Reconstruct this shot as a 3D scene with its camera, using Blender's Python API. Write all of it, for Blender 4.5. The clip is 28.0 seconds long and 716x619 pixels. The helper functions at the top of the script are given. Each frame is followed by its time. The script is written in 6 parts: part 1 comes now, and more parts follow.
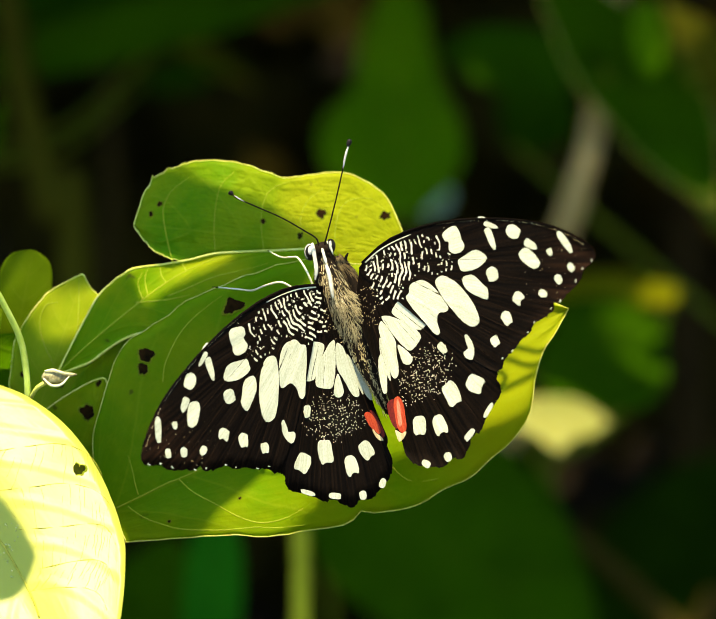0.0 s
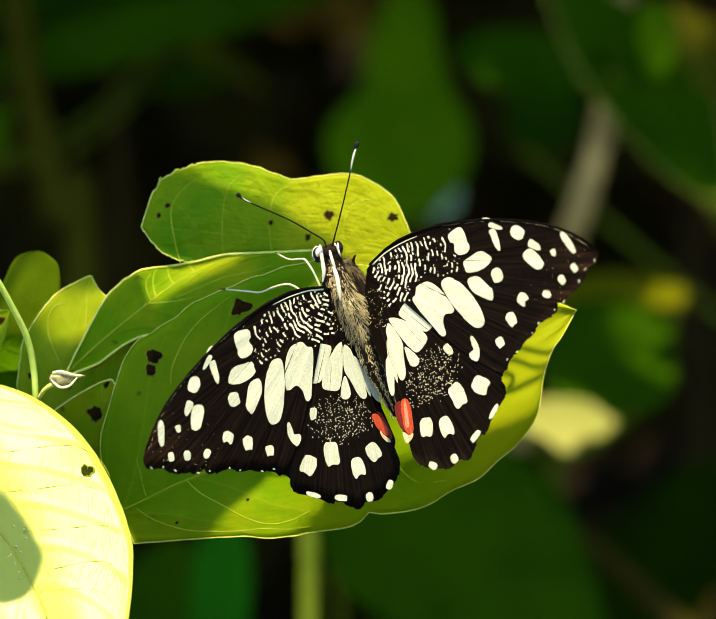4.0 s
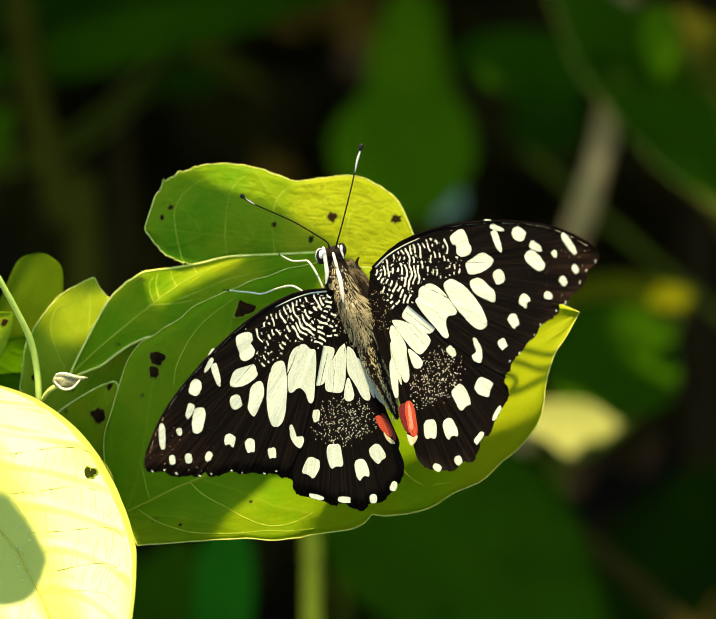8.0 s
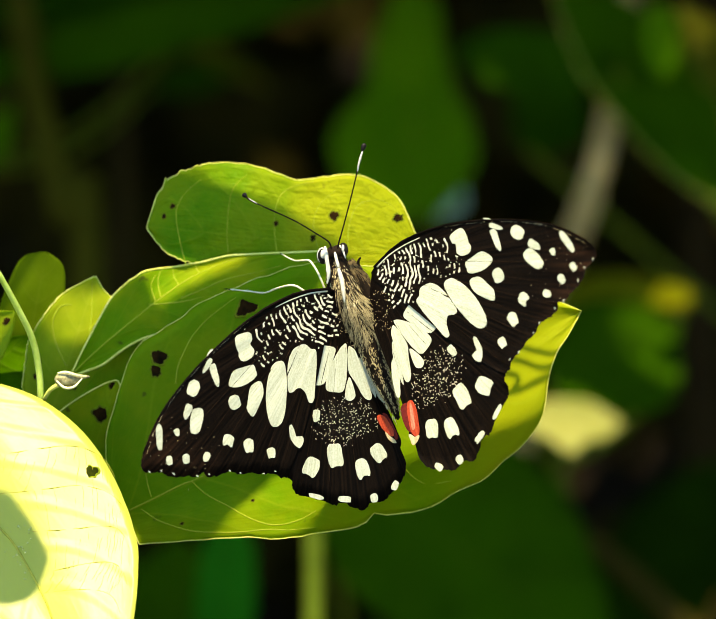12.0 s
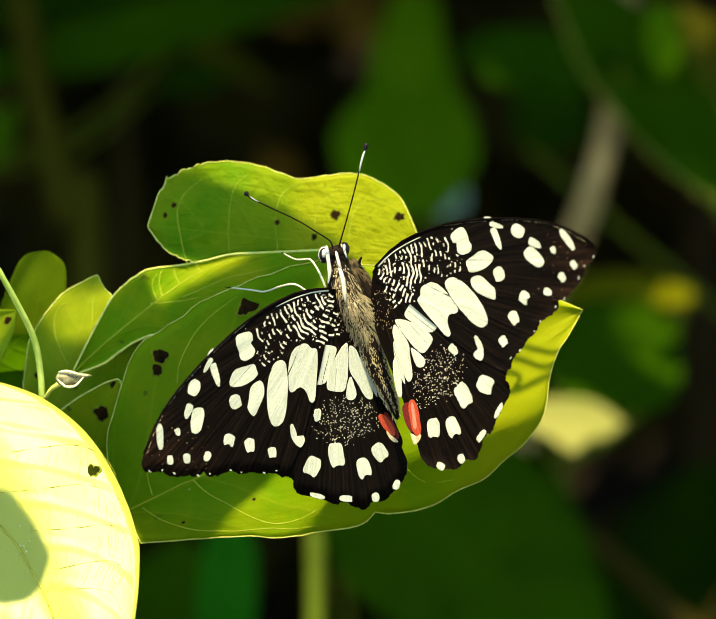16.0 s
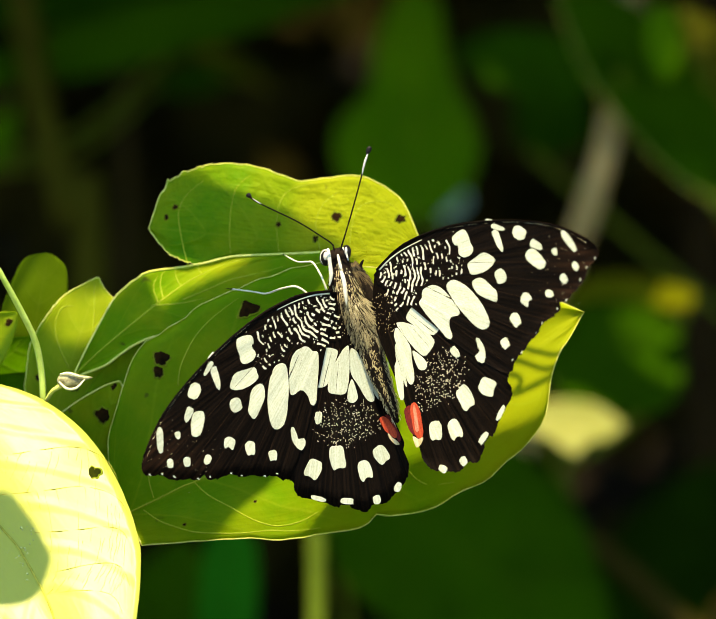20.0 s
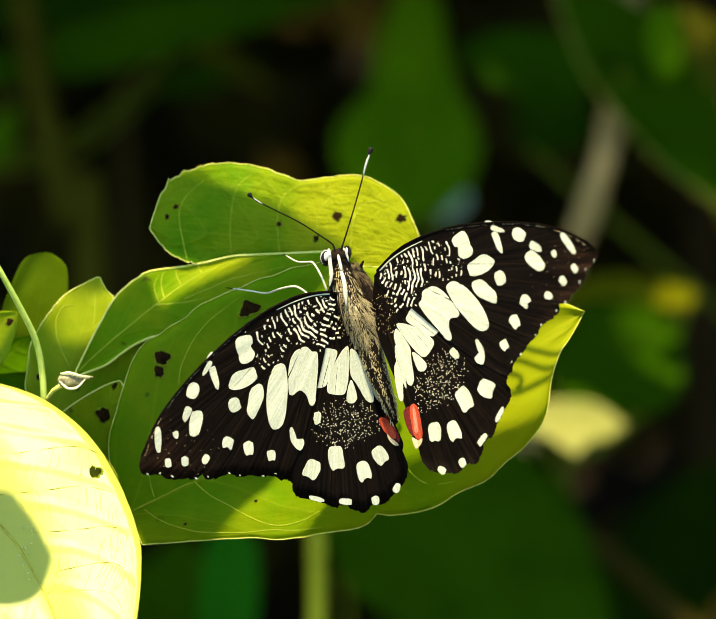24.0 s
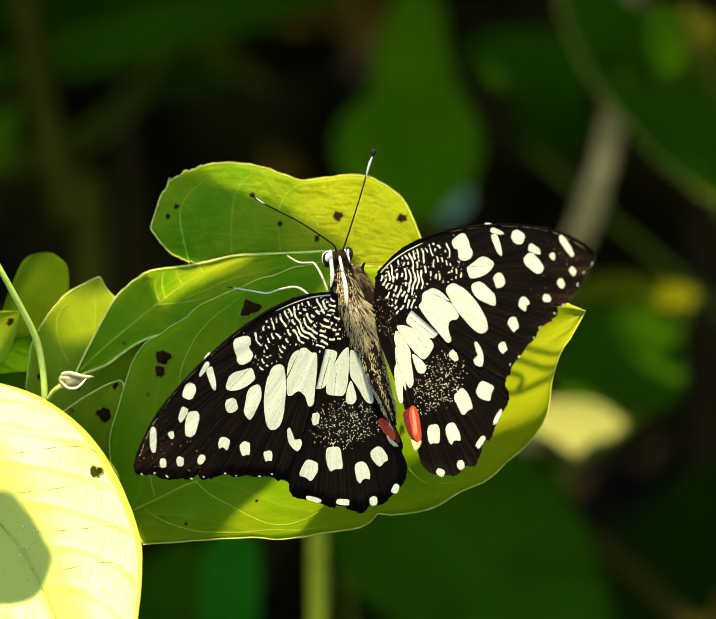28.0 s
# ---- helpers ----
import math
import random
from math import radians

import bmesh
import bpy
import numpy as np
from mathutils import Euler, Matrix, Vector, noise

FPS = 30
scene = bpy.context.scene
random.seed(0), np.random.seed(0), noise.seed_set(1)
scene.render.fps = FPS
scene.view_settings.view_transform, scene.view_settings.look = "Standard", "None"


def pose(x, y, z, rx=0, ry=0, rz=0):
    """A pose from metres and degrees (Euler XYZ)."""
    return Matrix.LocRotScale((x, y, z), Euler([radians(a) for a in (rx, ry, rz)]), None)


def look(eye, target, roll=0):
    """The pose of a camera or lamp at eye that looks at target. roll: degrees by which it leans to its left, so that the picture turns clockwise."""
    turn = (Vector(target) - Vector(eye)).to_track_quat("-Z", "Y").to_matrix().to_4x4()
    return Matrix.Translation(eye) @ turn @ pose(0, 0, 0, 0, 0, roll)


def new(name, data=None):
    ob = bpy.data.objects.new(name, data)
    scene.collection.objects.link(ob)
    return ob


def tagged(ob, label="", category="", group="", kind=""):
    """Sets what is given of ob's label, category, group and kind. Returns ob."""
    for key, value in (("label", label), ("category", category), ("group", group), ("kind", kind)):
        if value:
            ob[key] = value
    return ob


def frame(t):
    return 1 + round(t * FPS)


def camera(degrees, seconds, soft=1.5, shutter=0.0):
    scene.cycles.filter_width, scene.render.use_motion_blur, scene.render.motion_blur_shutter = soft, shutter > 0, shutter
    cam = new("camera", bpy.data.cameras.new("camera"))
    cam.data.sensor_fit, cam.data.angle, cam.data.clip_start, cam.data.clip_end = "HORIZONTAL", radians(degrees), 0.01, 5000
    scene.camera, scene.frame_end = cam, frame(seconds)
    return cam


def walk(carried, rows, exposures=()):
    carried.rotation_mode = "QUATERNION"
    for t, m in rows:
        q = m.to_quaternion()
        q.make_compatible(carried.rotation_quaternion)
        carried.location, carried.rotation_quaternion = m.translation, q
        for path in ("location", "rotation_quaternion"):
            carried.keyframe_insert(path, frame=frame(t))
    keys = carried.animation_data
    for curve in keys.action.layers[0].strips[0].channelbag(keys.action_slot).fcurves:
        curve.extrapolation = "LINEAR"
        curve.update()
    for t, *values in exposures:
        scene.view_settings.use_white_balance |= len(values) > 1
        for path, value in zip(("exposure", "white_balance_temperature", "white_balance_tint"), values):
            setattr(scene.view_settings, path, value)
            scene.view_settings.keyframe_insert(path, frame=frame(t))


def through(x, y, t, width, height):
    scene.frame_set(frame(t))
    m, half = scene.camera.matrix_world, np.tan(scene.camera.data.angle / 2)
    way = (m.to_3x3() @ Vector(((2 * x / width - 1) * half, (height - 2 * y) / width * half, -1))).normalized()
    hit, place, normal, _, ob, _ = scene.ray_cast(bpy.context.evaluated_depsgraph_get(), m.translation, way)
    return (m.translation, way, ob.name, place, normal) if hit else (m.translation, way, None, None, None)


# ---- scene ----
MM = 0.001
# the picture plane through the insect: x to the right, y up, z towards the eye, which looks down by 22 degrees
VIEW = pose(0, 0, 0.62, 68, 0, 0)
EYE = VIEW @ pose(0, 0, 0.9)


# ---- camera ----
def glance(across, up):
    return EYE @ pose(0, 0, 0, up, across, 0)


cam = camera(8.0, 28.0, soft=0.7)
cam.data.dof.use_dof = True
cam.data.dof.focus_distance = 0.895
cam.data.dof.aperture_fstop = 19.0
walk(cam, [
    (0, glance(-0.1221, -0.0409)),
    (0.5, glance(-0.1028, -0.0346)),
    (1, glance(-0.0871, -0.0317)),
    (1.5, glance(-0.0750, -0.0307)),
    (2, glance(-0.0646, -0.0294)),
    (2.5, glance(-0.0558, -0.0284)),
    (3, glance(-0.0484, -0.0275)),
    (3.5, glance(-0.0419, -0.0256)),
    (5.5, glance(-0.0174, -0.0204)),
    (6, glance(-0.0134, -0.0160)),
    (6.5, glance(-0.0089, -0.0121)),
    (7, glance(-0.0047, -0.0083)),
    (7.5, glance(-0.0017, -0.0045)),
    (8, glance(0.0013, -0.0026)),
    (8.5, glance(0.0047, -0.0036)),
    (9, glance(0.0073, -0.0043)),
    (9.5, glance(0.0102, -0.0047)),
    (10, glance(0.0135, -0.0056)),
    (10.5, glance(0.0151, -0.0055)),
    (11, glance(0.0172, -0.0065)),
    (11.5, glance(0.0206, -0.0105)),
    (12, glance(0.0225, -0.0160)),
    (12.5, glance(0.0245, -0.0225)),
    (14.5, glance(0.0322, -0.0215)),
    (15, glance(0.0314, -0.0254)),
    (15.5, glance(0.0332, -0.0272)),
    (16, glance(0.0364, -0.0281)),
    (16.5, glance(0.0390, -0.0270)),
    (17, glance(0.0409, -0.0224)),
    (17.5, glance(0.0419, -0.0175)),
    (18, glance(0.0424, -0.0126)),
    (18.5, glance(0.0450, -0.0077)),
    (19, glance(0.0475, -0.0056)),
    (19.5, glance(0.0483, -0.0052)),
    (20, glance(0.0493, -0.0049)),
    (20.5, glance(0.0515, -0.0049)),
    (21, glance(0.0538, -0.0049)),
    (21.5, glance(0.0547, -0.0056)),
    (23.5, glance(0.0557, -0.0066)),
    (24, glance(0.0567, -0.0095)),
    (24.5, glance(0.0583, -0.0107)),
    (25, glance(0.0600, -0.0107)),
    (25.5, glance(0.0612, -0.0087)),
    (26, glance(0.0616, -0.0074)),
    (26.5, glance(0.0612, -0.0095)),
    (27, glance(0.0622, -0.0120)),
    (27.5, glance(0.0650, -0.0125)),
    (28, glance(0.0664, -0.0128)),
], exposures=[(0, 1.4, 6950, 5), (28.0, 1.4, 6950, 5)])

# ---- world and sun ----
LIGHT = Vector((-0.09, 0.86, 0.42)).normalized()  # towards the sun, in the picture plane's axes
SUN_WAY = VIEW.to_3x3() @ LIGHT
world = bpy.data.worlds.new("world")
scene.world = world
world.use_nodes = True
wn = world.node_tree.nodes
sky = wn.new("ShaderNodeTexSky")
sky.sky_type, sky.sun_disc = "NISHITA", False
sky.air_density, sky.dust_density, sky.ozone_density = 1.3, 0.3, 2.0
sky.sun_elevation = math.asin(SUN_WAY.z)
sky.sun_rotation = math.atan2(SUN_WAY.x, SUN_WAY.y)
wn["Background"].inputs["Strength"].default_value = 0.15
world.node_tree.links.new(sky.outputs["Color"], wn["Background"].inputs["Color"])
sun = new("sun", bpy.data.lights.new("sun", "SUN"))
sun.data.energy, sun.data.angle, sun.data.color = 5.0, radians(0.5), (1.0, 0.82, 0.54)
sun.matrix_world = look(SUN_WAY * 5, (0, 0, 0))


# ---- materials ----
class Nodes:
    """A short hand for node materials."""

    def __init__(self, name):
        self.m = bpy.data.materials.new(name)
        self.m.use_nodes = True
        self.t = self.m.node_tree
        self.b = self.t.nodes["Principled BSDF"]
        self.out = self.t.nodes["Material Output"]

    def put(self, sock, v):
        if hasattr(v, "is_output"):
            self.t.links.new(v, sock)
        elif isinstance(v, tuple) and len(v) == 3 and sock.type == "RGBA":
            sock.default_value = (*v, 1)
        else:
            sock.default_value = v

    def node(self, kind, **ins):
        n = self.t.nodes.new("ShaderNode" + kind)
        for k, v in ins.items():
            self.put(n.inputs[k.replace("_", " ")], v)
        return n

    def math(self, op, a, b=0.0, c=0.0):
        n = self.t.nodes.new("ShaderNodeMath")
        n.operation = op
        for i, v in enumerate((a, b, c)):
            self.put(n.inputs[i], v)
        return n.outputs[0]

    def ramp(self, v, lo, hi, a=0.0, b=1.0):
        n = self.t.nodes.new("ShaderNodeMapRange")
        n.interpolation_type = "SMOOTHSTEP"
        for i, x in enumerate((v, lo, hi, a, b)):
            self.put(n.inputs[i], x)
        return n.outputs[0]

    def mix(self, f, a, b):
        n = self.t.nodes.new("ShaderNodeMix")
        n.data_type = "RGBA"
        self.put(n.inputs[0], f)
        self.put(n.inputs[6], a)
        self.put(n.inputs[7], b)
        return n.outputs[2]

    def noise(self, scale, detail=4.0, space="Object", rough=0.6, stretch=(1, 1, 1)):
        co = self.t.nodes.new("ShaderNodeTexCoord").outputs[space]
        mp = self.node("Mapping", Vector=co)
        mp.inputs["Scale"].default_value = stretch
        n = self.node("TexNoise", Vector=mp.outputs[0], Scale=scale, Detail=detail, Roughness=rough)
        return n.outputs["Fac"]

    def bump(self, height, strength, distance):
        n = self.node("Bump", Height=height, Strength=strength, Distance=distance)
        self.t.links.new(n.outputs[0], self.b.inputs["Normal"])
        return n.outputs[0]

    def set(self, **ins):
        for k, v in ins.items():
            self.put(self.b.inputs[k.replace("_", " ")], v)
        return self


def leaf_material(name, young, old, vein, rough=0.50, through=0.44, glow=1.45, veins=6, specks=0.0, spec=0.10, net_col=None, relief=0.35, deep=0.0006, fine=1.0, grainy=0.10, lit_zone=None, mark=0.55, puff=0.12):
    """Leaf blade: pale side veins from the midrib, a fine net between them, mottled green; thin enough to let light through."""
    k = Nodes(name)
    uv = k.t.nodes.new("ShaderNodeUVMap").outputs[0]
    sep = k.node("SeparateXYZ", Vector=uv)
    s, w = sep.outputs[0], k.math("ABSOLUTE", sep.outputs[1])
    wob = k.math("MULTIPLY", k.math("SUBTRACT", k.noise(60, 2), 0.5), 0.35)
    line = k.math("ADD", k.math("SUBTRACT", k.math("MULTIPLY", s, float(veins)), k.math("MULTIPLY", k.math("POWER", w, 1.25), veins * 0.24)), wob)
    side = k.math("PINGPONG", line, 0.5)
    side_vein = k.ramp(side, 0.0, 0.045 * fine, 1.0, 0.0)
    rib = k.ramp(w, 0.0, 0.035, 1.0, 0.0)
    fade = k.ramp(w, 0.75, 1.0, 1.0, 0.15)
    lines = k.math("MAXIMUM", k.math("MULTIPLY", side_vein, fade), rib)
    cell = k.node("CombineXYZ", X=k.math("MULTIPLY", line, 1.6), Y=k.math("MULTIPLY", sep.outputs[1], 13.0))
    vor = k.t.nodes.new("ShaderNodeTexVoronoi")
    vor.feature = "DISTANCE_TO_EDGE"
    k.put(vor.inputs["Vector"], cell.outputs[0])
    vor.inputs["Scale"].default_value = 1.0
    vor.inputs["Randomness"].default_value = 0.8
    mesh_lines = k.ramp(vor.outputs["Distance"], 0.0, 0.05, 1.0, 0.0)
    blotch = k.ramp(k.noise(38, 5), 0.36, 0.64)
    grain = k.noise(900, 3)
    # stretch of the midrib that takes the yellower sunlit colour; the rest stays shaded green
    if lit_zone:
        blotch = k.math("MAXIMUM", k.ramp(k.math("ADD", s, k.math("MULTIPLY", wob, 0.15)), *lit_zone), k.math("MULTIPLY", blotch, 0.55))
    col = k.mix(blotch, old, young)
    col = k.mix(k.math("MULTIPLY", mesh_lines, 0.4 * mark), col, net_col or vein)
    col = k.mix(k.math("MULTIPLY", lines, mark), col, vein)
    if specks:
        sp = k.ramp(k.noise(260, 2), 0.70, 0.76)
        col = k.mix(k.math("MULTIPLY", sp, specks), col, (0.05, 0.035, 0.012))
    pillow = k.math("MULTIPLY", k.ramp(side, 0.0, 0.22), min(0.5, 0.9 * mark))
    h = k.math("ADD", k.math("ADD", pillow, k.math("MULTIPLY", grain, grainy)), k.math("MULTIPLY", k.ramp(vor.outputs["Distance"], 0.0, 0.3), 0.05))
    h = k.math("ADD", h, k.math("MULTIPLY", k.noise(330, 3), puff))
    nrm = k.bump(h, relief, deep)
    k.set(Base_Color=col, Roughness=k.ramp(grain, 0.3, 0.7, rough - 0.6 * grainy, rough + 0.8 * grainy), Specular_IOR_Level=spec)
    tr = k.node("BsdfTranslucent", Color=k.mix(1.0, col, col), Normal=nrm)
    g = k.node("HueSaturation", Color=col, Hue=0.535, Saturation=1.08, Value=glow)
    k.t.links.new(g.outputs[0], tr.inputs["Color"])
    mx = k.node("MixShader", Fac=through)
    k.t.links.new(k.b.outputs[0], mx.inputs[1])
    k.t.links.new(tr.outputs[0], mx.inputs[2])
    k.t.links.new(mx.outputs[0], k.out.inputs["Surface"])
    return k.m


def plain(name, a, b, scale=300, rough=0.6, bump=0.3, dist=0.0002, stretch=(1, 1, 1), spec=0.4, metal=0.0):
    k = Nodes(name)
    n = k.noise(scale, 5, stretch=stretch)
    big = k.noise(scale * 0.13, 3, stretch=stretch)
    f = k.ramp(k.math("ADD", k.math("MULTIPLY", n, 0.6), k.math("MULTIPLY", big, 0.4)), 0.32, 0.68)
    k.set(Base_Color=k.mix(f, a, b), Roughness=k.ramp(n, 0.3, 0.7, rough - 0.08, rough + 0.1), Specular_IOR_Level=spec, Metallic=metal)
    k.bump(n, bump, dist)
    return k.m


LEAF_YELLOW = leaf_material("leaf_yellow_green", (0.38, 0.42, 0.014), (0.22, 0.31, 0.006), (0.45, 0.47, 0.05), mark=0.2, specks=0.3, veins=5, spec=0.06, rough=0.52, relief=0.2, puff=0.4)
# yellow sunlit base, green shaded tip: light and shade put into the colour
LEAF_TOP = leaf_material("leaf_top", (0.33, 0.36, 0.009), (0.075, 0.225, 0.002), (0.36, 0.41, 0.03), specks=0.5, veins=5, spec=0.05, rough=0.50, relief=0.8, lit_zone=(0.62, 0.40), mark=0.15, puff=0.6, deep=0.0013)
# yellower at the sunlit tip, greener at the shaded base, in the colour
LEAF_BROAD = leaf_material("leaf_broad", (0.31, 0.345, 0.006), (0.125, 0.265, 0.002), (0.33, 0.40, 0.02), specks=0.6, veins=6, spec=0.05, rough=0.52, relief=0.5, mark=0.22, lit_zone=(0.45, 0.78), puff=0.3)
LEAF_GREEN = leaf_material("leaf_green", (0.29, 0.335, 0.005), (0.125, 0.265, 0.002), (0.33, 0.40, 0.02), specks=0.6, veins=6, spec=0.05, rough=0.52, relief=0.5, mark=0.22)
LEAF_PALE = leaf_material("leaf_pale", (0.395, 0.41, 0.058), (0.37, 0.39, 0.048), (0.375, 0.395, 0.050), rough=0.36, through=0.20, veins=8, spec=0.24, net_col=(0.42, 0.46, 0.05), relief=0.14, deep=0.0010, fine=0.30, grainy=0.01, puff=0.0)
LEAF_BACK = leaf_material("leaf_back", (0.10, 0.23, 0.003), (0.055, 0.15, 0.002), (0.14, 0.25, 0.015), veins=6, spec=0.0, rough=0.8)
LEAF_MID = leaf_material("leaf_mid", (0.105, 0.245, 0.003), (0.065, 0.18, 0.002), (0.2, 0.34, 0.02), veins=6, spec=0.0, rough=0.8)
# pale bluish colour stands in for bright sky seen through a gap
LEAF_SKY_GAP = leaf_material("leaf_sky_gap", (0.40, 0.58, 0.42), (0.32, 0.48, 0.36), (0.4, 0.5, 0.4), veins=6)
# darker copies of the leaf green: shade behind is put into the colour
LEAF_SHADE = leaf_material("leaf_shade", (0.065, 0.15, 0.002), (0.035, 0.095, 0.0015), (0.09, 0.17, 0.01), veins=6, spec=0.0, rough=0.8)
LEAF_SHADE_DEEP = leaf_material("leaf_shade_deep", (0.016, 0.055, 0.001), (0.009, 0.030, 0.0008), (0.03, 0.07, 0.003), through=0.25, veins=6, spec=0.0, rough=0.8)
# near-black brown: the thicket's shade and dark gaps are in the colour
LEAF_SHADE_DARK = leaf_material("leaf_shade_dark", (0.024, 0.019, 0.004), (0.008, 0.008, 0.002), (0.024, 0.02, 0.004), through=0.15, veins=6, spec=0.0, rough=0.8)
# duller green in place of the weak light on this leaf
LEAF_DULL = leaf_material("leaf_dull", (0.105, 0.165, 0.005), (0.07, 0.12, 0.003), (0.15, 0.20, 0.02), specks=0.4, veins=5, spec=0.0, rough=0.8, mark=0.2, relief=0.12)
# another dark step of the leaf green, standing in for shade
LEAF_SHADE_DUSK = leaf_material("leaf_shade_dusk", (0.025, 0.074, 0.001), (0.015, 0.048, 0.001), (0.05, 0.10, 0.004), through=0.3, veins=6, spec=0.0, rough=0.8)
LEAF_FRESH = leaf_material("leaf_fresh", (0.016, 0.15, 0.006), (0.010, 0.10, 0.004), (0.05, 0.18, 0.01), veins=6, spec=0.0, rough=0.8)
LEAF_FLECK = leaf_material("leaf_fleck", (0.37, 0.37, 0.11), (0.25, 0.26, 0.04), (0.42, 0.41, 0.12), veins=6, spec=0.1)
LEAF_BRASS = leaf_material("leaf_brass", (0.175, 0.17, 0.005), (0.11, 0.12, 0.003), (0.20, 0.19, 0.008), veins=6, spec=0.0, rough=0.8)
# darkest green and a dark olive, both coloured as if shaded
LEAF_SHADE_DIM = leaf_material("leaf_shade_dim", (0.010, 0.028, 0.001), (0.006, 0.016, 0.0008), (0.02, 0.04, 0.002), through=0.25, veins=6, spec=0.0, rough=0.8)
LEAF_SHADE_OLIVE = leaf_material("leaf_shade_olive", (0.085, 0.085, 0.006), (0.05, 0.055, 0.004), (0.10, 0.10, 0.01), veins=6, spec=0.0, rough=0.8)
STEM = plain("stem_green", (0.20, 0.27, 0.05), (0.34, 0.40, 0.11), 500, 0.45, 0.3)
STEM_PALE = plain("stem_pale", (0.30, 0.42, 0.05), (0.44, 0.55, 0.11), 500, 0.4, 0.3)
STEM_OLIVE = plain("stem_olive", (0.066, 0.098, 0.004), (0.100, 0.135, 0.007), 500, 0.6, 0.3, spec=0.1)
STEM_DRY = plain("stem_dry", (0.014, 0.010, 0.003), (0.034, 0.025, 0.008), 220, 0.8, 0.6, stretch=(1, 1, 0.2), spec=0.02)
STEM_GREY = plain("stem_grey", (0.27, 0.195, 0.070), (0.42, 0.315, 0.13), 220, 0.8, 0.6, stretch=(1, 1, 0.2), spec=0.05)
# pale colour stands in for sun on leaf edges; also colours the bud stalk
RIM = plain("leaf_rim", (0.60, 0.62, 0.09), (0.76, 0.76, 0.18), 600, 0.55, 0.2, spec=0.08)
# dark of dead spots, and of what shows through holes
BLIGHT = plain("blight", (0.004, 0.003, 0.001), (0.03, 0.014, 0.004), 700, 0.9, 0.5, spec=0.02)
BLIGHT_RIM = plain("blight_rim", (0.11, 0.15, 0.006), (0.17, 0.20, 0.009), 700, 0.8, 0.3, spec=0.05)
STEM_BARK = plain("stem_bark", (0.012, 0.008, 0.003), (0.022, 0.015, 0.005), 220, 0.8, 0.6, stretch=(1, 1, 0.2), spec=0.02)
STEM_DUN = plain("stem_dun", (0.028, 0.022, 0.004), (0.048, 0.038, 0.008), 220, 0.8, 0.6, stretch=(1, 1, 0.2), spec=0.02)
STEM_MOSS = plain("stem_moss", (0.030, 0.030, 0.002), (0.048, 0.046, 0.004), 220, 0.8, 0.5, stretch=(1, 1, 0.2), spec=0.02)
# dark seen through the pale leaf's hole, as a flat colour
HOLE = plain("hole_dark", (0.008, 0.011, 0.001), (0.022, 0.028, 0.002), 700, 0.9, 0.3, spec=0.02)
# soil colour lowered so that gaps below the thicket look shaded
SOIL = plain("soil", (0.008, 0.006, 0.003), (0.022, 0.016, 0.008), 40, 0.95, 0.8, 0.01, spec=0.05)
VEIN_GREEN = plain("leaf_side_vein", (0.27, 0.34, 0.010), (0.36, 0.42, 0.025), 900, 0.55, 0.2, spec=0.15)
LEAF_VEIN = plain("leaf_vein", (0.26, 0.25, 0.02), (0.40, 0.38, 0.05), 900, 0.6, 0.2, spec=0.1)
BUD_RIM = plain("bud_rim", (0.62, 0.62, 0.30), (0.80, 0.79, 0.50), 1300, 0.5, 0.3)
BUD = plain("bud_skin", (0.09, 0.075, 0.02), (0.50, 0.46, 0.22), 1300, 0.5, 0.4)
DEW = Nodes("dew").set(Base_Color=(0.42, 0.46, 0.10), Roughness=0.06, Specular_IOR_Level=0.6, Coat_Weight=1.0).m


def wing_material():
    k = Nodes("wing_scales")
    co = k.t.nodes.new("ShaderNodeTexCoord").outputs["Object"]
    sep = k.node("SeparateXYZ", Vector=co)
    ang = k.math("ARCTAN2", sep.outputs[1], k.math("ABSOLUTE", sep.outputs[0]))
    ray = k.node("CombineXYZ", X=k.math("MULTIPLY", ang, 70.0), Y=k.math("MULTIPLY", sep.outputs[0], 60.0))
    streak = k.node("TexNoise", Vector=ray.outputs[0], Scale=1.0, Detail=4.0).outputs["Fac"]
    grain = k.noise(5200, 3)
    tip = k.ramp(k.math("ABSOLUTE", sep.outputs[0]), 0.034, 0.046)
    f = k.ramp(k.math("ADD", k.math("MULTIPLY", streak, 0.6), k.math("MULTIPLY", grain, 0.4)), 0.40, 0.72)
    col = k.mix(f, (0.0018, 0.0013, 0.001), (0.010, 0.006, 0.0035))
    # brown sheen of the wing tips is mixed into the colour
    col = k.mix(k.math("MULTIPLY", tip, k.ramp(streak, 0.35, 0.7, 0.15, 0.75)), col, (0.022, 0.010, 0.005))
    k.set(Base_Color=col, Roughness=0.6, Specular_IOR_Level=0.02)
    k.bump(k.math("ADD", streak, k.math("MULTIPLY", grain, 0.5)), 0.5, 0.00012)
    return k.m


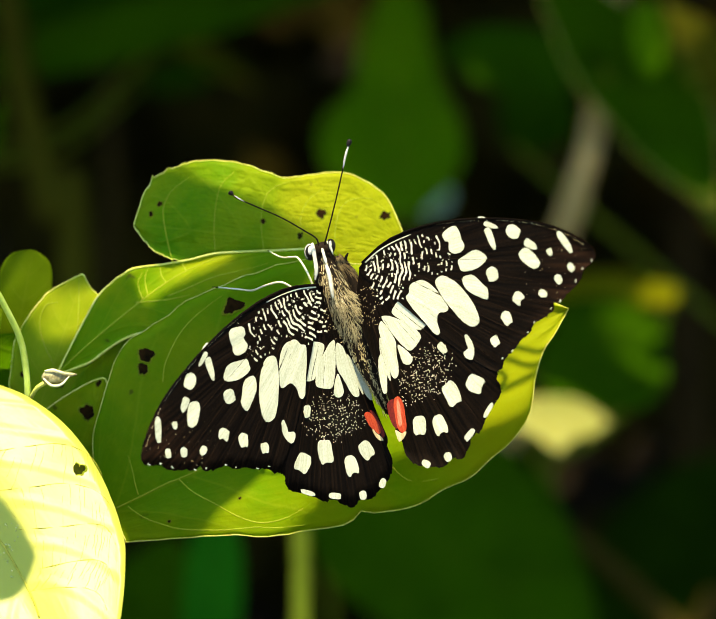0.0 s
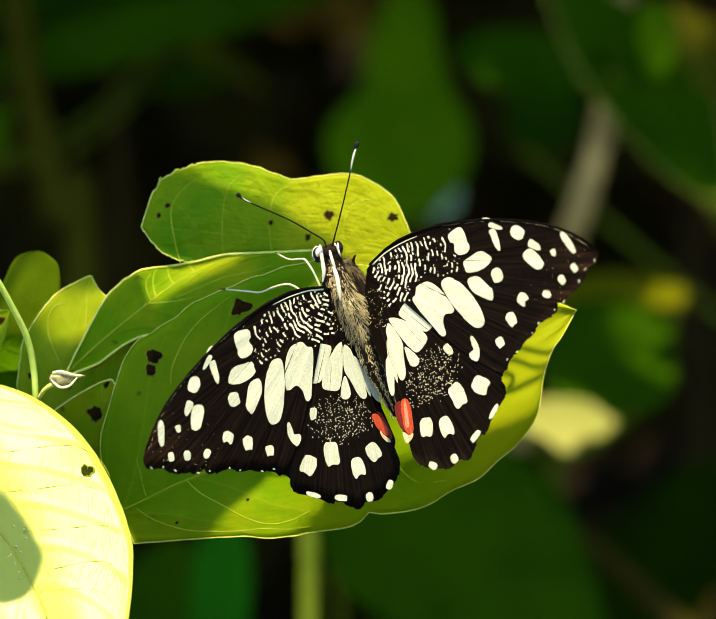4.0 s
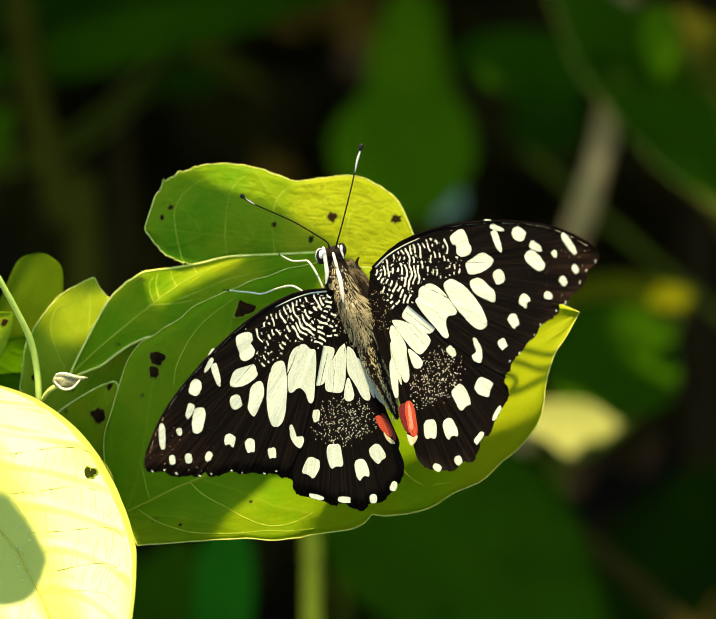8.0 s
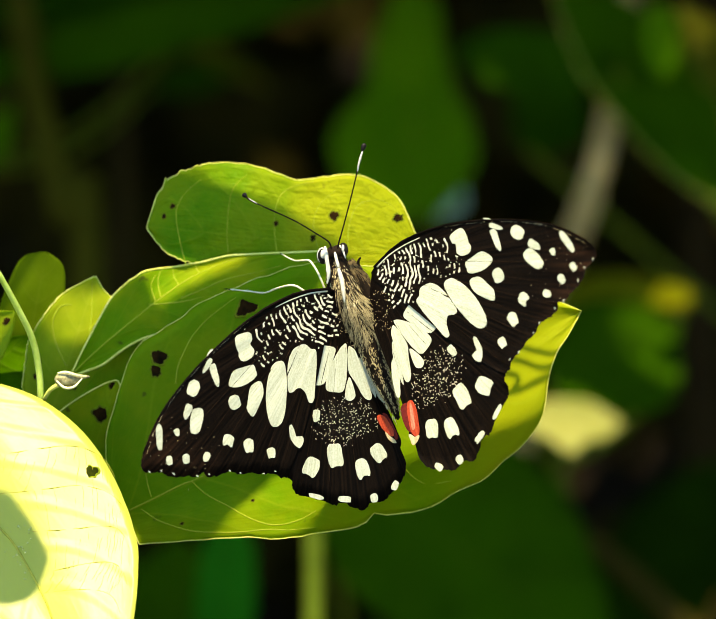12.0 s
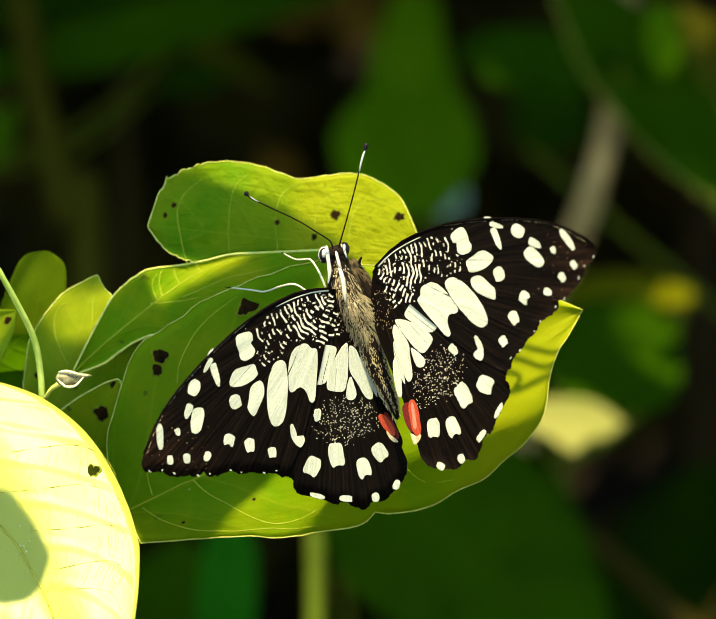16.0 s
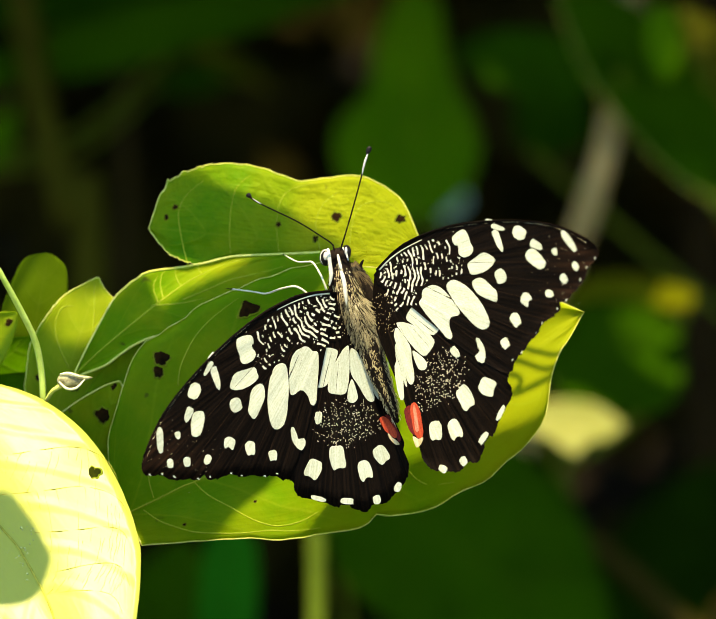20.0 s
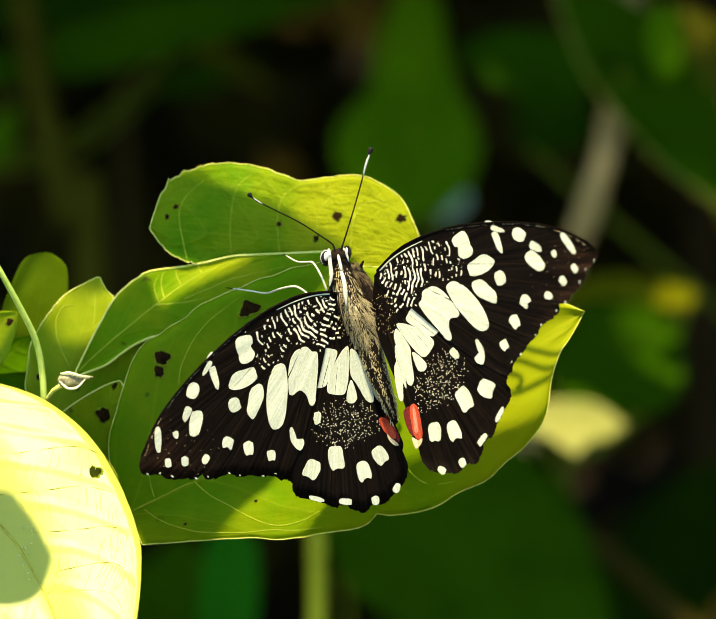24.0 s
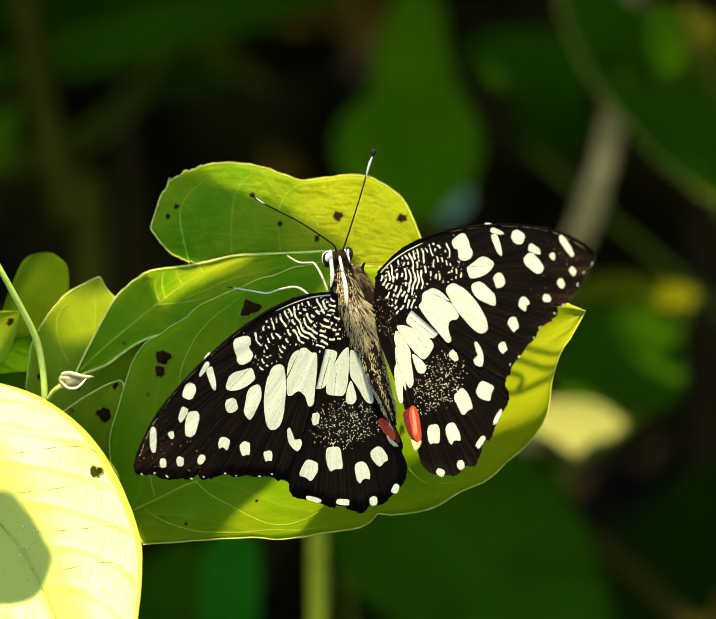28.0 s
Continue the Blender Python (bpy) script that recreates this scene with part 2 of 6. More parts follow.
def scale_material(name, a, b, through=0.12):
    """Pale wing scales with the grain of the wing showing faintly."""
    k = Nodes(name)
    co = k.t.nodes.new("ShaderNodeTexCoord").outputs["Object"]
    sep = k.node("SeparateXYZ", Vector=co)
    ang = k.math("ARCTAN2", sep.outputs[1], k.math("ABSOLUTE", sep.outputs[0]))
    ray = k.node("CombineXYZ", X=k.math("MULTIPLY", ang, 90.0), Y=k.math("MULTIPLY", sep.outputs[0], 120.0))
    streak = k.node("TexNoise", Vector=ray.outputs[0], Scale=1.0, Detail=3.0).outputs["Fac"]
    grain = k.noise(3800, 3)
    f = k.ramp(k.math("ADD", k.math("MULTIPLY", streak, 0.5), k.math("MULTIPLY", grain, 0.5)), 0.34, 0.66)
    k.set(Base_Color=k.mix(f, a, b), Roughness=0.75, Specular_IOR_Level=0.25)
    k.bump(k.math("ADD", streak, grain), 0.4, 0.0001)
    return k.m


WING = wing_material()
VEIN = plain("wing_vein", (0.005, 0.003, 0.002), (0.016, 0.009, 0.005), 1500, 0.8, 0.2, 0.00005, spec=0.02)
CREAM = scale_material("cream_scales", (0.37, 0.385, 0.26), (0.55, 0.565, 0.42))
SPECK = scale_material("speck_scales", (0.48, 0.46, 0.33), (0.68, 0.65, 0.49))
FLECK = scale_material("fleck_scales", (0.52, 0.44, 0.27), (0.80, 0.72, 0.52))
GOLD = scale_material("gold_scales", (0.42, 0.32, 0.15), (0.62, 0.52, 0.30))
RED = scale_material("red_scales", (0.30, 0.020, 0.006), (0.48, 0.070, 0.020))
# paler red for the highlight painted on the right eyespot
RED_HIGHLIGHT = scale_material("red_highlight_scales", (0.34, 0.10, 0.05), (0.55, 0.24, 0.14))
RED_DEEP = scale_material("deep_red_scales", (0.05, 0.002, 0.002), (0.15, 0.008, 0.004))
FUR_DARK = plain("fur_dark", (0.004, 0.003, 0.002), (0.018, 0.011, 0.006), 2600, 0.8, 0.6, 0.0001, spec=0.06)
FUR_TAN = plain("fur_tan", (0.16, 0.11, 0.04), (0.50, 0.40, 0.19), 2600, 0.7, 0.4, 0.0001)
FUR_GOLD = plain("fur_gold", (0.42, 0.32, 0.13), (0.78, 0.70, 0.46), 1800, 0.6, 0.4, 0.0001)
FUR_BROWN = plain("fur_brown", (0.04, 0.027, 0.012), (0.17, 0.12, 0.05), 2200, 0.7, 0.4, 0.0001, spec=0.1)
FUR_CREAM = plain("fur_cream", (0.42, 0.40, 0.30), (0.62, 0.60, 0.48), 2600, 0.7, 0.4, 0.0001)
LEG = plain("leg_scales", (0.55, 0.51, 0.28), (0.74, 0.70, 0.44), 2600, 0.6, 0.3, 0.0001)
EYE_BLACK = plain("eye_black", (0.006, 0.005, 0.005), (0.016, 0.013, 0.011), 4000, 0.35, 0.1, 0.00003, spec=0.1)


# ---- building helpers ----
def mesh_of(name, verts, faces, mat=None, uvs=None, smooth=True):
    me = bpy.data.meshes.new(name)
    me.from_pydata([tuple(v) for v in verts], [], faces)
    if uvs is not None:
        layer = me.uv_layers.new(name="uv")
        idx = np.empty(len(me.loops), dtype=np.int32)
        me.loops.foreach_get("vertex_index", idx)
        layer.data.foreach_set("uv", np.array(uvs, dtype=np.float32)[idx].ravel())
    if smooth:
        me.polygons.foreach_set("use_smooth", [True] * len(me.polygons))
    if mat:
        me.materials.append(mat)
    me.update()
    return me


def part(name, me, parent=None, label="", m=None):
    ob = new(name, me)
    if parent:
        ob.parent = parent
    if m is not None:
        ob.matrix_basis = m
    return tagged(ob, label)


def thing(name, label, category, m=None, group="", kind="", me=None):
    ob = tagged(new(name, me), label, category, group, kind)
    if m is not None:
        ob.matrix_basis = m
    return ob


def catmull(pts, n, closed=False):
    """A smooth line through pts, n steps to each span."""
    p = [np.array(q, float) for q in pts]
    k, out = len(p), []
    for i in range(k if closed else k - 1):
        a, b, c, d = ((p[(i + j) % k] for j in (-1, 0, 1, 2)) if closed else (p[max(0, min(k - 1, i + j))] for j in (-1, 0, 1, 2)))
        for t in np.arange(n) / n:
            out.append(0.5 * (2 * b + (c - a) * t + (2 * a - 5 * b + 4 * c - d) * t * t + (3 * b - a - 3 * c + d) * t ** 3))
    if not closed:
        out.append(p[-1])
    return out


def tube(pts, radii, sides=8, steps=4, flat=1.0):
    """A round, tapering rod along pts, in millimetres; verts in metres."""
    line = [Vector(q) for q in catmull(pts, steps)]
    rs = np.interp(np.linspace(0, 1, len(line)), np.linspace(0, 1, len(radii)), radii)
    verts, faces, up = [], [], None
    for i, q in enumerate(line):
        d = (line[min(i + 1, len(line) - 1)] - line[max(i - 1, 0)]).normalized()
        up = Vector((0, 0, 1)) if up is None else up
        x = up.cross(d)
        x = x.normalized() if x.length > 1e-4 else Vector((1, 0, 0))
        y = d.cross(x)
        for j in range(sides):
            a = 2 * math.pi * j / sides
            verts.append((q + (x * math.cos(a) + y * math.sin(a) * flat) * rs[i]) * MM)
    n = len(line)
    for i in range(n - 1):
        for j in range(sides):
            k = (j + 1) % sides
            faces.append((i * sides + j, i * sides + k, (i + 1) * sides + k, (i + 1) * sides + j))
    faces += [tuple(range(sides))[::-1], tuple(range((n - 1) * sides, n * sides))]
    return verts, faces


def blade(base, tip, left, right, bow=0.0, lift=0.0, face=(0, 0, 1), cup=0.0, wave=0.0, thick=0.25, seed=1, ns=44, nw=9, ragged=0.0, curl=0.0, torn=0.0, droop=()):
    """A leaf blade in millimetres, from base to tip. left, right: (place along the midrib, half width) pairs. bow: sideways bend of
    the midrib, lift: its bulge towards the face, cup: how far the edges rise, wave: ripples of the edge, curl: dip of the tip,
    droop: (place along the midrib, share of the right half) pairs, beyond which that half bends down."""
    base, tip, face = Vector(base), Vector(tip), Vector(face).normalized()
    run = tip - base
    across = face.cross(run).normalized()
    up = run.cross(across).normalized()
    prof = []
    for pairs in (left, right):
        s, w = zip(*pairs)
        dense = catmull([(a, b) for a, b in pairs], 6)
        ss, ww = [d[0] for d in dense], [max(0.0, d[1]) for d in dense]
        prof.append((ss, ww))
    verts, uvs, faces = [], [], []
    ws = [-1 + i / nw for i in range(2 * nw + 1)]
    size = run.length
    for i in range(ns + 1):
        s = 0.5 - 0.5 * math.cos(math.pi * i / ns)
        mid = base + run * s + across * bow * 4 * s * (1 - s) + up * (lift * 4 * s * (1 - s) - curl * s ** 3)
        for w in ws:
            ss, ww = prof[0] if w > 0 else prof[1]
            half = float(np.interp(s, ss, ww))
            rag = 1 + ragged * noise.noise(Vector((s * 22, seed * 3.1 + (w > 0) * 7, 0.3))) * abs(w) ** 6
            rag += torn * max(0.0, (s - 0.75) * 4) * noise.noise(Vector((s * 85, seed * 1.7 + (w > 0) * 5, 0.9))) * abs(w) ** 4
            q = abs(w) * half * rag
            rise = cup * (q / (0.3 * size)) ** 2 + wave * abs(w) ** 2 * noise.noise(Vector((s * 5 + seed, (w > 0) * 4.0 + seed, w)))
            rise += 0.012 * size * noise.noise(Vector((s * 3 + seed, w * 1.5, seed * 0.7)))
            if droop and w < 0:
                past = q - half * float(np.interp(s, *zip(*droop)))
                rise -= 0.95 * (math.hypot(past, 0.7) + past) / 2
            verts.append((mid + across * math.copysign(q, w) + up * rise - base) * MM)
            uvs.append((s, w))
    n = 2 * nw + 1
    for i in range(ns):
        for j in range(n - 1):
            a = i * n + j
            faces.append((a, a + 1, a + n + 1, a + n))
    k = len(verts)
    down = up * (-thick * MM)
    verts += [v + down for v in verts]
    uvs += uvs
    faces += [tuple(x + k for x in f[::-1]) for f in faces]
    ring = [j for j in range(n)] + [i * n + n - 1 for i in range(1, ns + 1)] + [ns * n + j for j in range(n - 2, -1, -1)] + [i * n for i in range(ns - 1, 0, -1)]
    for a, b in zip(ring, ring[1:] + ring[:1]):
        faces.append((b, a, a + k, b + k))

    def on(s, w, h=0.0):
        """A point of the upper face, in millimetres from the base."""
        i = min(range(ns + 1), key=lambda q: abs(0.5 - 0.5 * math.cos(math.pi * q / ns) - s))
        j = min(range(n), key=lambda q: abs(ws[q] - w))
        return verts[i * n + j] / MM + up * h

    hem = [verts[q] / MM + up * 0.02 for q in ring]
    return verts, faces, uvs, on, up, hem


def patch(points, centre, up, h, ragged=0.1, seed=0):
    """A thin flat patch: an outline round centre, its rim sunk a little. Millimetres."""
    c = Vector(centre) + up * h
    ring = [Vector(p) for p in points]
    verts = [c * MM] + [(c + p) * MM for p in ring] + [(c + p * 1.04 - up * (h + 0.05)) * MM for p in ring]
    n = len(ring)
    faces = []
    for i in range(n):
        j = (i + 1) % n
        faces += [(0, 1 + i, 1 + j), (1 + i, 1 + n + i, 1 + n + j, 1 + j)]
    return verts, faces


def blot(leaf, on, up, s, w, size, long=1.3, turn=0.0, seed=0, mat=None, name="hole_spot", h=0.10):
    """An irregular dark patch on a leaf, as a part of it: for dead spots and, in place of openings, for holes."""
    a, b = on(s, w), on(min(1, s + 0.03), w)
    x = (b - a).normalized()
    y = up.cross(x).normalized()
    x = y.cross(up).normalized()
    ring = []
    for i in range(26):
        t = 2 * math.pi * i / 26
        r = size * (1 + 0.55 * noise.noise(Vector((math.cos(t) * 1.5 + seed * 5.3, math.sin(t) * 1.5, seed))) + 0.15 * noise.noise(Vector((math.cos(t) * 5, math.sin(t) * 5, seed))))
        px, py = r * math.cos(t) * long, r * math.sin(t)
        ring.append(x * (px * math.cos(turn) - py * math.sin(turn)) + y * (px * math.sin(turn) + py * math.cos(turn)))
    v, f = patch([q * 1.12 + q.normalized() * 0.12 for q in ring], a, up, h * 0.7)
    part("blight_halo", mesh_of("blight_halo", v, f, BLIGHT_RIM, smooth=False), leaf, "yellowed halo round the dead spot")
    v, f = patch(ring, a, up, h)
    part(name, mesh_of(name, v, f, mat or BLIGHT, smooth=False), leaf, "dark flat patch for the leaf's holes and dead spots")


# ---- ground ----
def ground():
    n, size = 40, 30.0
    xs = [math.copysign(abs(t) ** 2.2, t) * size for t in np.linspace(-1, 1, n)]
    verts = [(x, y, 0.02 * noise.noise(Vector((x * 1.5, y * 1.5, 0))) - 0.02) for y in xs for x in xs]
    faces = [(j * n + i, j * n + i + 1, (j + 1) * n + i + 1, (j + 1) * n + i) for j in range(n - 1) for i in range(n - 1)]
    thing("ground", "soil under the thicket, coloured dark for shade", "ground", kind="structure", me=mesh_of("ground", verts, faces, SOIL))


ground()


def ground_y(z):
    """Where the soil lies, in the picture plane's millimetres, at depth z."""
    return (-632 - 0.3746 * z) / 0.9272


# ---- the plant in the sun ----
def leaf_part(plant, name, base, tip, left, right, mat, label, spots=(), **more):
    rim, decay = more.pop("rim", 0.0), more.pop("decay", BLIGHT)
    v, f, uv, on, up, hem = blade(base, tip, left, right, **more)
    ob = part(name, mesh_of(name, v, f, mat, uv), plant, label, Matrix.Translation(Vector(base) * MM))
    # bright tube along the edge: sunlight on the margin put into its colour
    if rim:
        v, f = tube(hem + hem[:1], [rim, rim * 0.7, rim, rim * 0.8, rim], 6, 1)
        part("lit_margin", mesh_of("lit_margin", v, f, RIM), ob, "thin leaf margin, coloured pale as if sunlit")
    for i, (s, w, size, long, turn) in enumerate(spots):
        blot(ob, on, up, s, w, size, long, turn, seed=i + more.get("seed", 1) * 3, mat=decay)
    return ob, on


vine = thing("vine", "climbing vine with broad yellow-green leaves in full sun", "plant", VIEW)
# the broad leaf under the insect
broad, _ = leaf_part(vine, "leaf", (-41.8, -36.4, -12.0), (39.5, -0.5, -14.0), ((0, 8.0), (.024, 13.4), (.07, 18.7), (.118, 23.6), (.15, 25.7), (.185, 26.8), (.248, 27.4), (.281, 28.1), (.29, 28.6), (.335, 28.8), (.424, 28.6), (.5, 27.6), (.571, 26.1), (.75, 17.5), (.9, 8.9), (1, 0.0)),
          ((0, 6.3), (.078, 8.8), (.139, 10.7), (.206, 13.3), (.281, 16.2), (.336, 17.2), (.391, 18.4), (.446, 18.6), (.455, 17.7), (.47, 18.6), (.54, 20.4), (.631, 20.3), (.682, 20.1), (.73, 18.8), (.785, 17.5), (.84, 14.7), (.883, 8.9), (.922, 5.0), (.951, 3.4), (1, 0.0)), LEAF_BROAD,
          "broad bright green leaf with brown holes, carrying the insect",
          spots=((0.196, 0.86, 1.25, 1.1, 0.4), (0.163, 0.80, 0.8, 1.5, 1.2), (0.395, 0.84, 1.3, 1.6, 0.5), (0.09, -0.62, 0.22, 1.2, 0.2), (0.25, -0.5, 0.2, 1.2, 0.2), (0.50, -0.72, 0.22, 1.3, 0.5)),
          cup=0.8, wave=1.2, seed=2, ns=70, nw=14, ragged=0.03, lift=2.0, face=(-0.05, 0.10, 1), rim=0.07,
          droop=((.27, 1.1), (.30, .98), (.375, .76), (.45, .66), (.557, .56), (.65, .62), (.738, .71), (.805, .82), (.883, 1.02), (.95, 1.3)))
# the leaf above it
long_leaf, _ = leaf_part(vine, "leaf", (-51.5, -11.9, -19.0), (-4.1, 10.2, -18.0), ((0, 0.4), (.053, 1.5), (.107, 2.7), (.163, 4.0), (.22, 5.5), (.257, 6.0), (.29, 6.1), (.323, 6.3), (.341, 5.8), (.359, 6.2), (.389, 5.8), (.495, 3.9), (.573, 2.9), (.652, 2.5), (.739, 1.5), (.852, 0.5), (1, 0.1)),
          ((0, 0.3), (.058, 1.8), (.111, 2.9), (.168, 3.2), (.243, 3.7), (.32, 5.0), (.42, 9.5), (.6, 12.0), (.8, 8.0), (1, 0.0)), LEAF_GREEN, "long green leaf with a rim coloured as sunlit, behind the broad leaf",
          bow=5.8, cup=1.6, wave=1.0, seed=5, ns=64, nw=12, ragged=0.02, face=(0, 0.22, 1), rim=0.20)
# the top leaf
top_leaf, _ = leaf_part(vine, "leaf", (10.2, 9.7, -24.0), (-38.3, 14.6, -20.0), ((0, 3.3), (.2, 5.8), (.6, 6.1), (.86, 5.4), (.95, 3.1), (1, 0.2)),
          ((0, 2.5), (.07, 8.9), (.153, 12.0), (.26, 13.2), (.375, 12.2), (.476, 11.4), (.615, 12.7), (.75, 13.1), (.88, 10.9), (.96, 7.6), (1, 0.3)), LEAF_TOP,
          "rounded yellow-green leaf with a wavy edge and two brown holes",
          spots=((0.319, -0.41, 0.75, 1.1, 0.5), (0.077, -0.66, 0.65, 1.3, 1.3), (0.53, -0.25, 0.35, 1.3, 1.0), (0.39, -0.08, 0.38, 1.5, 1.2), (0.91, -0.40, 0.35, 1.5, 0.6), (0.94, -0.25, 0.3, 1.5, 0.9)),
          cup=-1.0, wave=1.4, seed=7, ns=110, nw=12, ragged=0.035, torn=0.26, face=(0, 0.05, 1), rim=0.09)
# small leaves beside the tendril
small_leaf, _ = leaf_part(vine, "leaf", (-55.5, -18.7, -23.0), (-47.6, 5.6, -23.0), ((0, 4.1), (.1, 6.4), (.3, 7.5), (.47, 7.8), (.77, 5.4), (.93, 2.1), (1, 0.3)), ((0, 4.9), (.4, 6.5), (.75, 5.7), (.88, 4.3), (.93, 2.0), (1, 0.2)), LEAF_YELLOW,
          "small pale yellow-green leaf with a torn tip", spots=((0.22, -0.3, 0.9, 1.2, 0.3), (0.2, 0.62, 0.4, 1.4, 1.0)),
          cup=1.0, wave=0.6, seed=11, ragged=0.05, face=(0.05, 0.25, 1), rim=0.09)
leaf_part(vine, "leaf", (-61.2, -12.6, -29.0), (-56.9, 10.1, -28.0), ((0, 3.3), (.4, 6.5), (.75, 5.5), (.93, 4.0), (1, 0.7)), ((0, 2.5), (.4, 5.8), (.7, 4.8), (.92, 3.5), (1, 0.5)), LEAF_DULL,
          "green leaf behind the tendril, dulled for weak light", cup=-0.6, seed=13, face=(0, -0.1, 1))
leaf_part(vine, "leaf", (-73.8, -10.1, -26.0), (-62.3, -0.7, -22.0), ((0, 2.5), (.4, 4.1), (.8, 2.5), (1, 0.2)), ((0, 3.3), (.4, 5.8), (.8, 3.0), (1, 0.2)), LEAF_YELLOW,
          "small curled yellow-green leaf with a black spot at the tendril", spots=((0.86, -0.2, 0.55, 1.4, 0.2),), cup=1.5, seed=17)
leaf_part(vine, "leaf", (-51.9, -37.1, -18.0), (-43.5, -13.0, -17.0), ((0, 4.9), (.3, 9.8), (.55, 9.3), (.75, 6.4), (.93, 2.5), (1, 0.3)), ((0, 4.9), (.4, 9.0), (.8, 4.9), (1, 0.2)), LEAF_GREEN,
          "shaded green leaf with a brown hole under the broad leaf", spots=((0.727, 0.16, 1.1, 1.3, 0.6), (0.95, 0.3, 0.5, 1.3, 0.2)), cup=1.2, seed=19, face=(0, 0.1, 1), rim=0.12)
leaf_part(vine, "leaf", (-77.3, -18.8, -28.0), (-59.9, -5.0, -28.0), ((0, 3.3), (.4, 5.0), (.8, 2.8), (1, 0.2)), ((0, 5.0), (.4, 10.8), (.8, 8.3), (1, 1.7)), LEAF_BACK,
          "green leaf low behind the tendril", cup=1.2, seed=23)
leaf_part(vine, "leaf", (-51.0, -24.0, -22.0), (-36.5, -5.0, -21.0), ((0, 2.5), (.3, 4.5), (.6, 4.5), (.85, 2.5), (1, 0.2)), ((0, 4.0), (.3, 8.0), (.6, 8.0), (.85, 4.0), (1, 0.2)), LEAF_GREEN,
          "green leaf in shade between the sunlit leaves", cup=0.5, seed=27, face=(0, 0.1, 1))
# the big pale leaf in front
big_pale, on_pale = leaf_part(vine, "leaf", (-78.1, -13.4, -8.0), (-43.0, -68.7, 27.0), ((0, 4.8), (.1, 12.5), (.2, 17.8), (.36, 21.3), (.51, 21.0), (.63, 19.4), (.71, 16.8), (.82, 11.8), (.92, 5.7), (1, 0.0)),
          ((0, 4.8), (.2, 12.7), (.5, 15.1), (.8, 9.5), (1, 0.0)), LEAF_PALE, "large glossy pale yellow leaf in direct sun with a small hole",
          spots=((0.433, 0.86, 0.95, 1.3, 0.9),), decay=HOLE, cup=-0.9, wave=0.8, seed=29, ns=60, nw=14, ragged=0.01, face=(-0.075, 0.47, 1))

# higher vine leaves out of view, added towards the sun to shade the lower ones
def sunward(x, y, z, h):
    """The place h higher on the ray of light that falls on (x, y, z)."""
    return tuple(Vector((x, y, z)) + LIGHT * (h / LIGHT.z))


HIGH_A, HIGH_B, HIGH_C, HIGH_D, HIGH_E = sunward(-67.0, 3.0, -12, 80), sunward(-57.3, 10.3, -20, 82), sunward(-90, -45, 10, 80), sunward(44, -8, -13, 52), sunward(-70, -6, -19, 78)
leaf_part(vine, "leaf", HIGH_A, sunward(-15.7, -35.1, -12, 80), ((0, 1.5), (.05, 5.1), (.1, 8.1), (.18, 14.5), (.3, 20.0), (.42, 25.5), (.5, 28.7), (.6, 28.3), (.85, 18.2), (.95, 8.0), (1, 0.7)), ((0, 0.4), (.1, 0.7), (.3, 4.4), (.45, 8.6), (.53, 10.9), (.6, 13.7), (.7, 16.6), (.75, 18.2), (.8, 21.1), (.9, 22.5), (.97, 10.9), (1, 0.7)), LEAF_BACK, "unseen higher vine leaf added to shade the lower leaves", seed=41, cup=1)
leaf_part(vine, "leaf", HIGH_B, sunward(1.0, 8.6, -20, 82), ((0, 1.5), (.1, 8.7), (.3, 16.0), (.43, 20.0), (.54, 19.0), (.61, 16.5), (.73, 14.5), (.79, 12.5), (.87, 10.5), (.94, 7.0), (1, 0.0)), ((0, 0.5), (.3, 1.0), (.36, 0.3), (.6, 0.3), (.75, 3.0), (1, 0.0)), LEAF_SHADE, "unseen higher vine leaf added to shade the lower leaves", seed=43, cup=1)
leaf_part(vine, "leaf", HIGH_C, sunward(-53.6, -47, 10, 80), ((0, 1.5), (.2, 16.0), (.5, 26.0), (.70, 25.0), (.78, 20.0), (.863, 14.0), (.967, 4.5), (1, 0.0)), ((0, 1.5), (.2, 12.0), (.5, 16.0), (.79, 15.5), (.9, 15.0), (.965, 12.0), (.99, 8.0), (1, 0.0)), LEAF_SHADE, "unseen higher vine leaf added to shade the lower leaves", seed=47, cup=0)
leaf_part(vine, "leaf", HIGH_E, sunward(0, 4, -19, 78), ((0, 2.0), (.134, 9.8), (.239, 5.2), (.303, 5.0), (.356, 6.5), (.435, 10.3), (.470, 9.3), (.488, 2.4), (.56, 4.8), (.672, 7.4), (.762, 9.5), (.876, 9.4), (.96, 5.0), (1, 0.0)), ((0, 2.0), (.2, 12.0), (.5, 14.0), (.8, 16.0), (.93, 9.0), (1, 0.0)), LEAF_BACK, "unseen higher vine leaf added to shade the lower leaves", seed=61, ns=80, cup=0)


